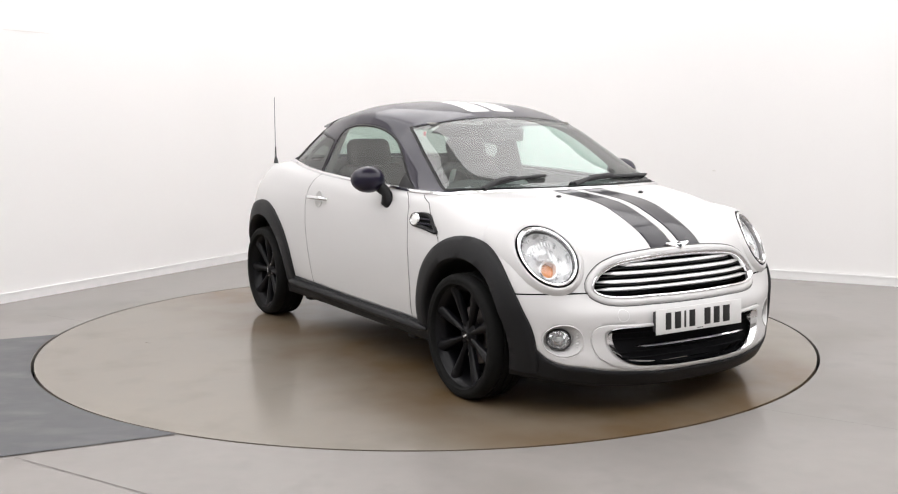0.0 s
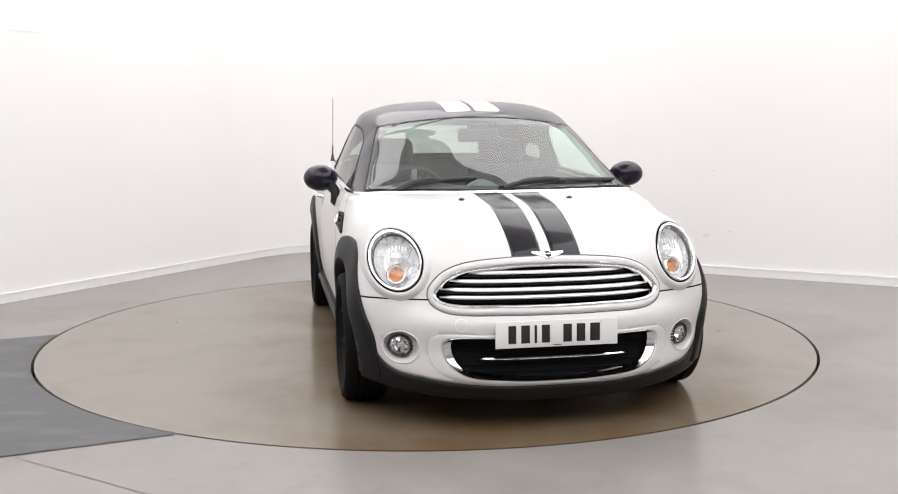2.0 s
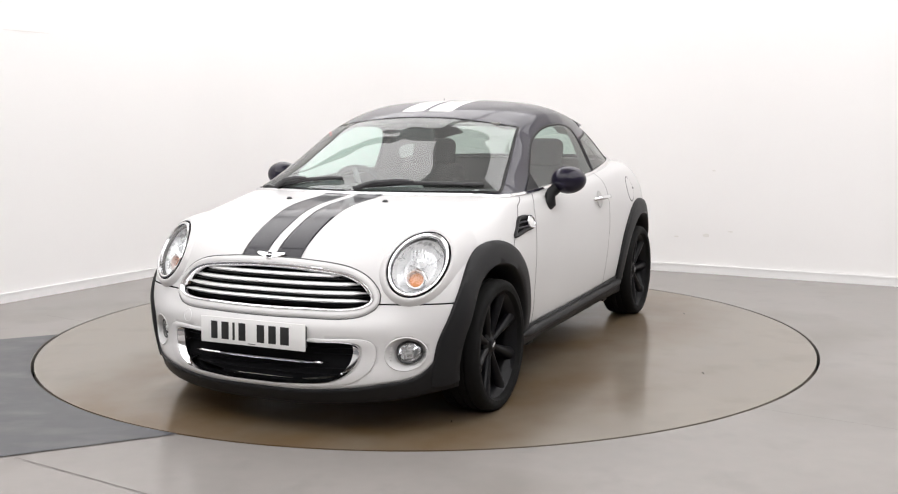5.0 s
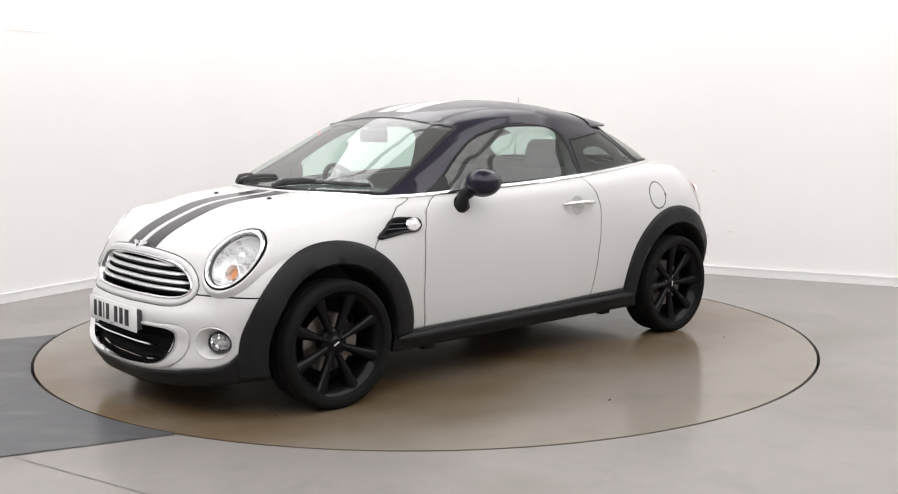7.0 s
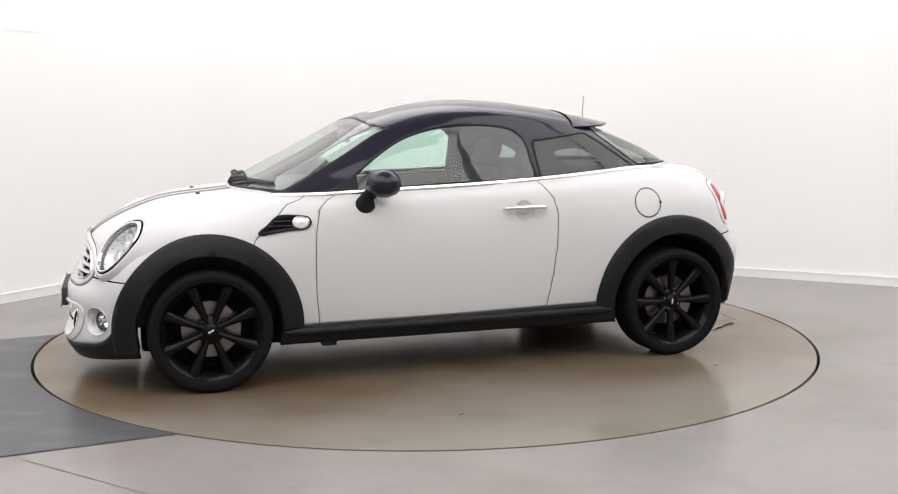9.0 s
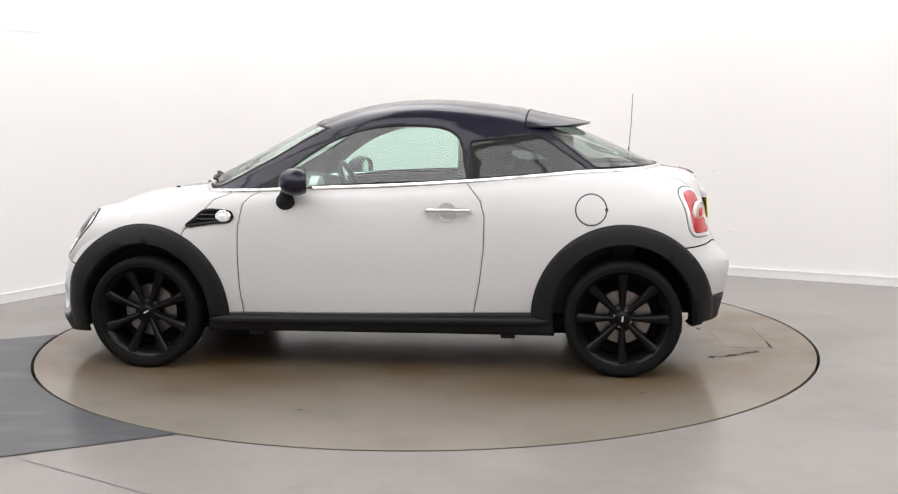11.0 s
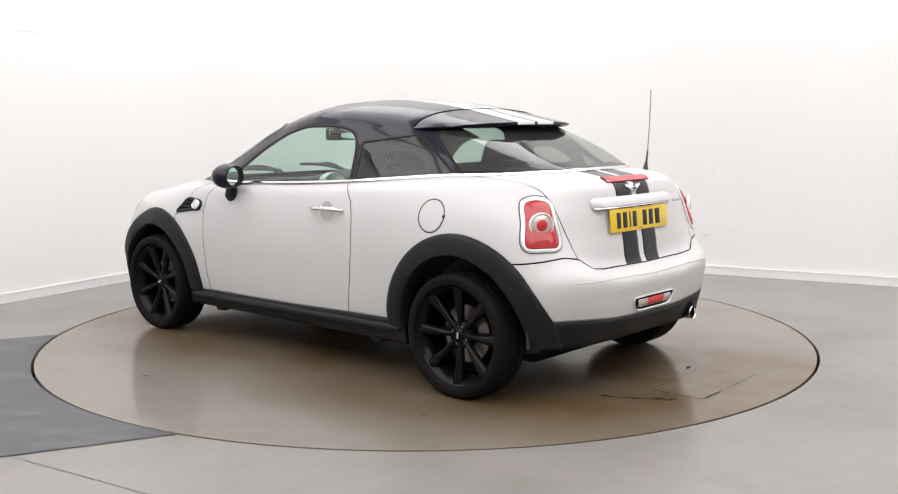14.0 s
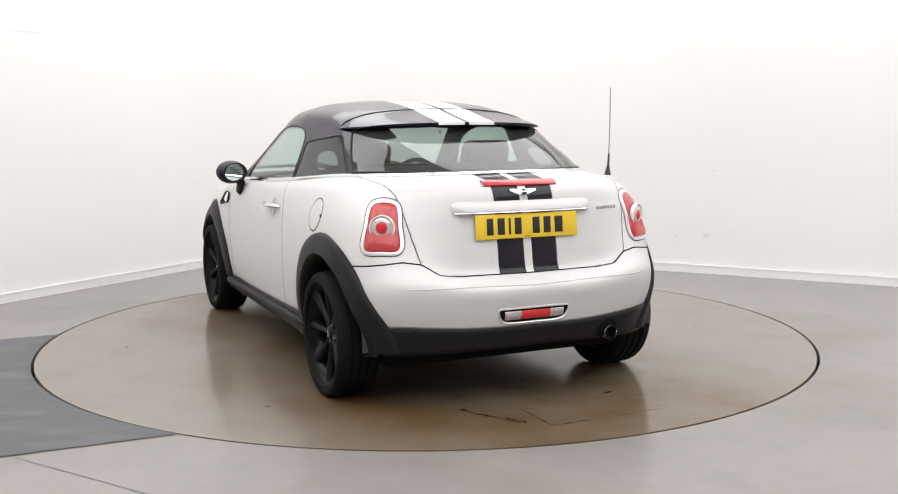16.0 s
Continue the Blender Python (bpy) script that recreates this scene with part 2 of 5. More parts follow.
def hermite(params, values, at):
    """A smooth curve through values at params (uneven spacing), sampled at at."""
    p, v, at = np.asarray(params, float), np.asarray(values, float), np.asarray(at, float)
    d = np.diff(v, axis=0) / np.diff(p)[:, None]
    t = np.empty_like(v)
    t[0], t[-1] = d[0], d[-1]
    w0, w1 = np.diff(p)[:-1, None], np.diff(p)[1:, None]
    t[1:-1] = (d[:-1] * w1 + d[1:] * w0) / (w0 + w1)
    i = np.clip(np.searchsorted(p, at, side="right") - 1, 0, len(p) - 2)
    h = (p[i + 1] - p[i])[:, None]
    s = ((at - p[i])[:, None]) / h
    return ((2 * s**3 - 3 * s**2 + 1) * v[i] + (s**3 - 2 * s**2 + s) * h * t[i]
            + (-2 * s**3 + 3 * s**2) * v[i + 1] + (s**3 - s**2) * h * t[i + 1])


def smooth_loop(points, count=96):
    """A smooth closed outline through a few 2D points."""
    p = np.array(points, float)
    p = np.vstack([p[-2:], p, p[:3]])
    k = np.concatenate([[0], np.cumsum(np.sqrt(np.linalg.norm(np.diff(p, axis=0), axis=1)))])
    return hermite(k, p, np.linspace(k[2], k[-3], count, endpoint=False))


def inside_poly(points, a, b):
    """Signed distance to a closed outline in the axes a, b: positive inside."""
    q = np.array(points, float)
    r = np.roll(q, -1, axis=0)

    def fn(v):
        x, y = v[:, a][:, None], v[:, b][:, None]
        ex, ey = (r - q)[:, 0][None], (r - q)[:, 1][None]
        wx, wy = x - q[:, 0][None], y - q[:, 1][None]
        t = np.clip((wx * ex + wy * ey) / (ex * ex + ey * ey + 1e-12), 0, 1)
        dist = np.sqrt(((wx - ex * t) ** 2 + (wy - ey * t) ** 2).min(1))
        c = (q[:, 1][None] > y) != (r[:, 1][None] > y)
        xi = q[:, 0][None] + (y - q[:, 1][None]) * ex / np.where(np.abs(ey) < 1e-12, 1e-12, ey)
        odd = ((c & (x < xi)).sum(1) % 2) == 1
        return np.where(odd, dist, -dist)
    return fn


class Shell:
    """A skin of polygons that can be cut along lines into panels."""

    def __init__(self, verts, faces):
        self.v, self.f = list(map(tuple, verts)), list(faces)

    def cut(self, fn):
        """Two skins, where fn is positive and where it is negative, and the segments of the cut."""
        d = list(fn(np.array(self.v)))
        verts, a, b, seams, made = self.v, [], [], [], {}

        def cross(i, j):
            key = (min(i, j), max(i, j))
            if key not in made:
                k = d[i] / (d[i] - d[j])
                made[key] = len(verts)
                verts.append(tuple(p + (q - p) * k for p, q in zip(verts[i], verts[j])))
            return made[key]

        for f in self.f:
            s = [d[i] >= 0 for i in f]
            if all(s):
                a.append(f)
            elif not any(s):
                b.append(f)
            else:
                pa, pb, cs = [], [], []
                for n, i in enumerate(f):
                    j = f[(n + 1) % len(f)]
                    (pa if s[n] else pb).append(i)
                    if s[n] != s[(n + 1) % len(f)]:
                        c = cross(i, j)
                        pa.append(c), pb.append(c), cs.append(c)
                if len(pa) > 2:
                    a.append(tuple(pa))
                if len(pb) > 2:
                    b.append(tuple(pb))
                if len(cs) == 2:
                    seams.append((verts[cs[0]], verts[cs[1]]))
        out = []
        for faces in (a, b):
            s = Shell((), faces)
            s.v = verts
            out.append(s)
        return out[0], out[1], seams

    def compact(self):
        used = sorted({i for f in self.f for i in f})
        at = {i: n for n, i in enumerate(used)}
        return [self.v[i] for i in used], [tuple(at[i] for i in f) for f in self.f]

    def part(self, name, mat, parent, label="", thick=0.004, push=0.0):
        """The skin as a part with real thickness, pushed outwards by push."""
        v, f = self.compact()
        if not f:
            return None
        v = np.array(v)
        if push:
            v = v + normals(v, f) * push
        ob = mesh_ob(name, v, f, mat, parent, label)
        if thick:
            s = ob.modifiers.new("thickness", "SOLIDIFY")
            s.thickness, s.offset = thick, -1
        return ob


def normals(v, f):
    v = np.asarray(v)
    n = np.zeros_like(v)
    for q in f:
        c = np.cross(v[q[1]] - v[q[0]], v[q[2]] - v[q[0]])
        if len(q) > 3:
            c = c + np.cross(v[q[2]] - v[q[0]], v[q[3]] - v[q[0]])
        for i in q:
            n[i] += c
    return n / np.maximum(np.linalg.norm(n, axis=1), 1e-12)[:, None]


# ---- the room ----
CORNER = Vector((-1.145, 4.23))
LEFT_DIR = Vector((-0.519, -0.855))    # from the corner along the one wall
RIGHT_DIR = Vector((0.867, -0.498))
ROOM_H = 3.6


def wall_line(radius=1.0, length=13.0, inset=0.0):
    """Plan of the two walls with a coved corner, and the far end closed behind the camera."""
    n1, n2 = Vector((-LEFT_DIR.y, LEFT_DIR.x)), Vector((RIGHT_DIR.y, -RIGHT_DIR.x))
    n1 = n1 if n1.dot(RIGHT_DIR) > 0 else -n1
    n2 = n2 if n2.dot(LEFT_DIR) > 0 else -n2
    c = CORNER + n1 * inset + n2 * inset
    a, b = c + LEFT_DIR * radius, c + RIGHT_DIR * radius
    pts = [c + LEFT_DIR * length]
    for i in range(49):
        t = i / 48
        pts.append(a.lerp(c, t).lerp(c.lerp(b, t), t))
    pts.append(c + RIGHT_DIR * length)
    return pts


def wall_mesh(name, line, z0, z1, thick, mat, label, category="", kind="structure"):
    verts, faces = [], []
    n = len(line)
    outer = []
    for i, p in enumerate(line):
        d = (line[min(i + 1, n - 1)] - line[max(i - 1, 0)]).normalized()
        s = Vector((-d.y, d.x))
        outer.append(p + s * thick)
    for p, q in zip(line, outer):
        verts += [(p.x, p.y, z0), (p.x, p.y, z1), (q.x, q.y, z1), (q.x, q.y, z0)]
    for i in range(n - 1):
        a, b = 4 * i, 4 * i + 4
        for j in range(4):
            k = (j + 1) % 4
            faces.append((a + j, b + j, b + k, a + k))
    faces += [(0, 1, 2, 3), tuple(4 * (n - 1) + j for j in (3, 2, 1, 0))]
    ob = mesh_ob(name, verts, faces, mat, smooth=False)
    return tagged(ob, label, category, kind=kind)


def disc_top(name, r0, r1, z0, z1, mat, label, steps=192):
    """A flat ring or disc with an edge of real height."""
    v, f = [], []
    for i in range(steps):
        a = 2 * math.pi * i / steps
        for r in (r0, r1):
            v += [(r * math.cos(a), r * math.sin(a), z1), (r * math.cos(a), r * math.sin(a), z0)]
    for i in range(steps):
        a, b = 4 * i, 4 * ((i + 1) % steps)
        f += [(a, a + 2, b + 2, b), (a + 2, a + 3, b + 3, b + 2), (a + 1, a, b, b + 1)]
    return tagged(mesh_ob(name, v, f, mat, smooth=False), label, kind="structure")


def build_room():
    line = wall_line()
    wall_mesh("wall_north", line, 0, ROOM_H, 0.15, WHITE_WALL, "bright white painted studio walls meeting in a coved corner")
    wall_mesh("wall_south", [line[-1], line[-1] + LEFT_DIR * 12.9, line[0]], 0, ROOM_H, 0.15, WHITE_WALL, "plain white studio wall behind the camera")
    skirt = wall_line(inset=0.016)
    wall_mesh("baseboard", skirt, 0.0, 0.066, 0.012, SKIRTING, "low white painted skirting board along the wall")
    wall_mesh("trim", wall_line(inset=0.019), 0.060, 0.071, 0.016, SKIRTING, "rounded white cap of the skirting board")
    # floor with a round hole for the turntable
    v, f = [], []
    steps, hole = 192, TABLE_R + 0.0085
    for i in range(steps):
        a = 2 * math.pi * i / steps
        c, s = math.cos(a), math.sin(a)
        v += [(hole * c, hole * s, 0), (6 * c, 6 * s, 0), (26 * c, 26 * s, 0), (hole * c, hole * s, -0.08)]
    for i in range(steps):
        a, b = 4 * i, 4 * ((i + 1) % steps)
        f += [(a, a + 1, b + 1, b), (a + 1, a + 2, b + 2, b + 1), (a + 3, a, b, b + 3)]
    tagged(mesh_ob("floor", v, f, CONCRETE, smooth=False), "smooth grey painted concrete studio floor, lightly stained", kind="structure")
    tagged(mesh_ob("floor_pit", [(-3, -3, -0.08), (3, -3, -0.08), (3, 3, -0.08), (-3, 3, -0.08)], [(0, 1, 2, 3)], GAP, smooth=False),
           "dark pit below the turntable's joint", kind="structure")
    d1, d2 = Vector((*LEFT_DIR, 0)), Vector((*RIGHT_DIR, 0))
    part_c = bmesh.new()
    c0 = Vector((*CORNER, 0)) - d1 * 0.5 - d2 * 0.5
    for z in (ROOM_H, ROOM_H + 0.1):
        part_c.faces.new([part_c.verts.new(c0 + d1 * a * 14.5 + d2 * b * 14.5 + Vector((0, 0, z))) for a, b in ((0, 0), (1, 0), (1, 1), (0, 1))])
    tagged(part("ceiling", part_c, CEILING, None), "plain white ceiling with square light panels", kind="structure")
    # ceiling light panels in rows parallel to the walls
    first = None
    for i in range(4):
        for j in range(4):
            if i == 1 and j == 1:
                continue
            at = Vector((*CORNER, 0)) + d1 * (1.25 + 2.4 * i) + d2 * (1.25 + 2.4 * j)
            m = Matrix.Translation((at.x, at.y, ROOM_H - 0.03)) @ Matrix.Rotation(math.atan2(d1.y, d1.x), 4, "Z")
            if first is None:
                first = tagged(new("ceiling_light"), "large square glowing white ceiling light panel", "ceiling light", "ceiling light panels")
                fb = bmesh.new()
                for sx, sy, px, py in ((2.34, 0.03, 0, 1.155), (2.34, 0.03, 0, -1.155), (0.03, 2.28, 1.155, 0), (0.03, 2.28, -1.155, 0)):
                    box((sx, sy, 0.06), (px, py, 0), 0.004, fb)
                part("frame", fb, SATIN, first)
                part("diffuser", box((2.28, 2.28, 0.02), (0, 0, -0.01)), PANEL, first)
                first.matrix_basis = m
            else:
                copy_thing(first, m)
    # darker worn patch of the floor beside the turntable
    d = Vector((0.92, 0.393, 0))
    q = Vector((-2.27, -0.01, 0))
    e = Vector((-1.02, -1.99, 0))
    pts = []
    for i in range(41):
        pts.append(q + d * (-6 + 6.4 * i / 40))
    other = [e + d * (-6 + 6.4 * i / 40) for i in range(41)]
    v, f = [], []
    for a, b in zip(pts, other):
        for k in range(25):
            p = a.lerp(b, k / 24)
            v.append((p.x, p.y, 0.0))
    for i in range(40):
        for k in range(24):
            f.append((i * 25 + k, i * 25 + k + 1, i * 25 + k + 26, i * 25 + k + 25))
    s = Shell(v, f).cut(lambda p: np.hypot(p[:, 0], p[:, 1]) - TABLE_R - 0.0105)[0]
    vv, ff = s.compact()
    ob = mesh_ob("floor_patch", [(x, y, 0.004) for x, y, z in vv], ff, DARK_FLOOR, smooth=False)
    tagged(ob, "dark worn patch in the grey concrete floor", kind="structure")
    # saw cuts in the floor
    for a, b, w in (((-2.55, 0.63), (-2.20, 0.385), 0.004), ((1.48, -1.73), (2.6, -2.5), 0.003), ((-1.60, -2.26), (-0.70, -2.85), 0.004)):
        p, r = Vector((*a, 0)), Vector((*b, 0))
        n = (r - p).normalized().cross(Vector((0, 0, 1))) * w / 2
        tagged(mesh_ob("floor_joint", [(*(t + o).to_2d(), 0.002) for t, o in ((p, n), (r, n), (r, -n), (p, -n))], [(3, 2, 1, 0)], CRACK, smooth=False),
               "fine saw cut in the concrete floor", kind="structure")


def build_turntable():
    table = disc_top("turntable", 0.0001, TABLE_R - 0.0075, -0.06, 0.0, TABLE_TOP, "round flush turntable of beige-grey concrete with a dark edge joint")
    return table


def turntable_marks():
    """Old cuts and chips in the turntable's surface, which turn with it."""
    def strip(points, w):
        v, f = [], []
        pts = [Vector((x, y, 0)) for x, y in points]
        for i, p in enumerate(pts):
            d = (pts[min(i + 1, len(pts) - 1)] - pts[max(i - 1, 0)]).normalized()
            n = Vector((-d.y, d.x, 0)) * w * (0.4 + 0.9 * noise.noise(p * 17) ** 2 * 4) / 2
            v += [(p + n + Vector((0, 0, .0025))), (p - n + Vector((0, 0, .0025)))]
        f = [(2 * i, 2 * i + 1, 2 * i + 3, 2 * i + 2) for i in range(len(pts) - 1)]
        mesh_ob("surface_crack", v, f, TABLE_CRACK, TABLE, "", smooth=False)

    def run(a, b, wob=.006, n=22):
        a, b = Vector(a), Vector(b)
        return [(a.lerp(b, i / n).x + wob * noise.noise((i * .9, a.x * 9, a.y * 7)), a.lerp(b, i / n).y + wob * noise.noise((i * .8, b.y * 9, 3))) for i in range(n + 1)]
    strip(run((-1.73, .297), (-1.985, .296)), .010)
    strip(run((-1.985, .296), (-1.985, .10)), .010)
    strip(run((-1.985, .02), (-1.972, -.31), .004), .004)
    strip(run((-1.972, -.31), (-1.704, -.211), .003), .004)
    strip(run((-1.72, .29), (-1.70, -.20), .004), .003)
    strip(run((-1.60, .55), (-1.88, .41), .02), .016)
    strip(run((-1.80, .43), (-1.90, .37), .02, 10), .03)
    strip(run((-1.655, -.17), (-1.635, -.24), .01, 8), .018)
    for x, y, r in ((-.62, -1.55, .018), (.35, 1.72, .014), (-1.2, 1.3, .016), (1.62, .9, .012)):
        strip(run((x, y), (x + r * 2, y + r), .004, 6), .012)


build_room()
TABLE = build_turntable()
turntable_marks()


def wall_marks():
    """Faint scuffs on the two walls: distance along the wall from the corner, height, length, thickness."""
    for way, other, marks in ((LEFT_DIR, RIGHT_DIR, ((3.35, 1.93, .42, .006), (3.15, 3.02, .2, .005))),
                              (RIGHT_DIR, LEFT_DIR, ((4.05, .86, .03, .012), (4.0, .32, .06, .03), (4.2, .36, .05, .012), (3.75, .30, .04, .014), (4.3, 2.3, .008, .03)))):
        turn = math.atan2(way.y, way.x)
        for d, h, length, t in marks:
            p = CORNER + way * d + other.normalized() * 0.004
            b = bmesh.new()
            bmesh.ops.create_circle(b, cap_ends=True, segments=14, radius=.5)
            for v in b.verts:
                v.co = Vector((v.co.x * length * (1 + .3 * noise.noise(v.co * 3)), 0, v.co.y * t * (1 + .5 * noise.noise(v.co * 4 + Vector((d, h, 0)))))) 
            ob = part("wall_scuff", b, SCUFF, None, m=Matrix.Translation((p.x, p.y, h)) @ Matrix.Rotation(turn, 4, "Z"))
            tagged(ob, "faint grey scuff mark on the white wall", kind="structure")


wall_marks()


# ---- the car: x forwards, y to its left, z up, origin between the axles on the ground ----
CAR = tagged(new("car"), "pearl silver coupe with black roof and stripes on a turntable", "car")

# Ribs of the lower body, from the nose round the left side to the tail. Each runs up from the bottom edge:
# bottom, top of the black trim, bumper, bumper top, flank, upper flank, shoulder, deck, foot of the glasshouse.
RIBS = []


def rib(*points):
    RIBS.append(points)


rib((1.875, 0, .125), (1.912, 0, .192), (1.898, 0, .34), (1.90, 0, .45), (1.865, 0, .505), (1.83, 0, .60), (1.785, 0, .70), (1.50, 0, .862), (1.05, 0, .93))
rib((1.857, .285, .13), (1.893, .295, .197), (1.878, .30, .34), (1.88, .30, .45), (1.845, .30, .505), (1.808, .29, .60), (1.762, .28, .697), (1.47, .26, .867), (1.035, .24, .93))
rib((1.783, .515, .145), (1.815, .53, .222), (1.80, .53, .34), (1.80, .53, .45), (1.765, .52, .52), (1.735, .50, .61), (1.685, .487, .714), (1.40, .45, .871), (.99, .43, .93))
rib((1.685, .665, .165), (1.707, .678, .262), (1.712, .672, .35), (1.71, .676, .45), (1.695, .668, .53), (1.665, .648, .63), (1.595, .616, .762), (1.35, .56, .873), (.945, .56, .928))
rib((1.575, .758, .18), (1.612, .773, .40), (1.617, .776, .43), (1.618, .779, .47), (1.61, .775, .535), (1.583, .755, .64), (1.50, .702, .778), (1.255, .64, .872), (.915, .63, .925))
rib((1.42, .795, .19), (1.43, .808, .40), (1.43, .81, .43), (1.43, .813, .46), (1.42, .81, .54), (1.395, .79, .65), (1.32, .738, .79), (1.15, .685, .872), (.905, .665, .922))
rib((1.2, .80, .20), (1.2, .815, .30), (1.2, .82, .38), (1.2, .825, .47), (1.2, .825, .57), (1.19, .81, .68), (1.155, .77, .80), (1.05, .72, .88), (.885, .69, .922))
rib((.95, .775, .20), (.95, .79, .29), (.95, .805, .38), (.95, .812, .47), (.95, .818, .57), (.95, .812, .69), (.945, .785, .81), (.92, .75, .885), (.84, .71, .923))
rib((.70, .765, .20), (.70, .78, .292), (.70, .795, .38), (.70, .803, .47), (.70, .81, .57), (.70, .812, .69), (.70, .80, .81), (.70, .772, .89), (.69, .733, .925))
rib((.30, .765, .20), (.30, .785, .295), (.30, .797, .38), (.30, .805, .47), (.30, .812, .57), (.30, .812, .69), (.30, .80, .82), (.30, .775, .90), (.30, .738, .940))
rib((-.10, .765, .20), (-.10, .787, .30), (-.10, .798, .38), (-.10, .806, .47), (-.10, .813, .57), (-.10, .815, .69), (-.10, .802, .83), (-.10, .777, .915), (-.10, .740, .955))
rib((-.50, .765, .20), (-.50, .79, .31), (-.50, .80, .38), (-.50, .808, .47), (-.50, .814, .57), (-.50, .816, .69), (-.50, .803, .84), (-.50, .772, .935), (-.50, .727, .977))
rib((-.85, .775, .20), (-.85, .79, .315), (-.85, .803, .39), (-.85, .812, .48), (-.85, .817, .58), (-.85, .818, .70), (-.85, .80, .85), (-.85, .755, .960), (-.83, .695, 1.002))
rib((-1.2, .79, .20), (-1.2, .815, .32), (-1.2, .82, .40), (-1.2, .825, .49), (-1.2, .828, .60), (-1.2, .815, .72), (-1.19, .782, .86), (-1.16, .725, .972), (-1.05, .645, 1.018))
rib((-1.42, .78, .225), (-1.43, .803, .42), (-1.435, .805, .46), (-1.44, .81, .50), (-1.435, .808, .62), (-1.42, .798, .73), (-1.40, .765, .87), (-1.35, .70, .975), (-1.22, .59, 1.023))
rib((-1.585, .715, .256), (-1.605, .735, .39), (-1.622, .742, .46), (-1.627, .745, .55), (-1.605, .738, .635), (-1.575, .73, .74), (-1.54, .69, .87), (-1.48, .63, .976), (-1.345, .48, 1.028))
rib((-1.71, .57, .264), (-1.736, .585, .392), (-1.755, .59, .47), (-1.758, .592, .575), (-1.705, .58, .652), (-1.665, .575, .735), (-1.618, .56, .875), (-1.575, .52, .972), (-1.42, .325, 1.032))
rib((-1.758, .30, .268), (-1.785, .30, .372), (-1.80, .30, .45), (-1.805, .30, .545), (-1.730, .30, .605), (-1.703, .30, .72), (-1.67, .30, .88), (-1.64, .28, .973), (-1.45, .16, 1.034))
rib((-1.77, 0, .272), (-1.795, 0, .370), (-1.812, 0, .45), (-1.817, 0, .545), (-1.742, 0, .602), (-1.714, 0, .72), (-1.686, 0, .88), (-1.655, 0, .973), (-1.455, 0, 1.035))

STEPS = (5, 8, 7, 5, 8, 9, 14, 18)


def body_grid():
    half = [np.array(r, float) for r in RIBS]
    ribs = half + [r * (1, -1, 1) for r in half[-2:0:-1]]
    cols = []
    frac = np.concatenate([k + np.arange(n) / n for k, n in enumerate(STEPS)] + [[len(STEPS)]])
    for r in ribs:
        k = np.concatenate([[0], np.cumsum(np.linalg.norm(np.diff(r, axis=0), axis=1) ** 0.8)])
        cols.append(hermite(k, r, np.interp(frac, np.arange(len(k)), k)))
    cols = np.array(cols)
    n = len(cols)
    wrap = np.concatenate([cols[-3:], cols, cols[:4]])
    mid = wrap[:, cols.shape[1] // 2]
    k = np.concatenate([[0], np.cumsum(np.linalg.norm(np.diff(mid, axis=0), axis=1) ** 0.8)])
    samples = []
    for i in range(n):
        a, b = k[i + 3], k[i + 4]
        m = max(4, int(np.linalg.norm(mid[i + 4] - mid[i + 3]) / 0.017))
        samples.append(a + (b - a) * np.arange(m) / m)
    samples = np.concatenate(samples)
    grid = np.stack([hermite(k, wrap[:, j], samples) for j in range(cols.shape[1])], axis=1)
    return grid


GRID = body_grid()
NU, NV = GRID.shape[:2]
K_TRIM = STEPS[0]


def grid_shell(grid, v0, v1, close=True):
    nu, nv = grid.shape[:2]
    verts = grid.reshape(-1, 3)
    faces = [(i * nv + j, ((i + 1) % nu) * nv + j, ((i + 1) % nu) * nv + j + 1, i * nv + j + 1)
             for i in range(nu if close else nu - 1) for j in range(v0, v1)]
    return Shell(verts, faces)


FULL = grid_shell(GRID, 0, NV - 1)
BODY_TREE = BVHTree.FromPolygons([Vector(v) for v in FULL.v], FULL.f)

# foot of the glasshouse along x, for the left side
RING = GRID[:, NV - 1]
LEFT_RING = RING[: NU // 2 + 1]
ORDER = np.argsort(LEFT_RING[:, 0])


def foot(x):
    r = LEFT_RING[ORDER]
    return np.interp(x, r[:, 0], r[:, 1]), np.interp(x, r[:, 0], r[:, 2])


CREST = np.array([(1.05, .930), (.90, 1.017), (.72, 1.117), (.56, 1.206), (.41, 1.286), (.30, 1.327), (.15, 1.366), (0, 1.388), (-.16, 1.399), (-.30, 1.397),
                  (-.45, 1.386), (-.60, 1.368), (-.73, 1.346), (-.85, 1.302), (-1.05, 1.222), (-1.25, 1.132), (-1.455, 1.035)])
ARCH_ENDS = np.array([(1, 0), (.935, .25), (.868, .49), (.80, .66), (.735, .79), (.59, .90), (.34, .972), (0, 1)])
ARCH_MID = np.array([(1, 0), (.94, .25), (.883, .49), (.837, .67), (.78, .82), (.62, .92), (.34, .98), (0, 1)])


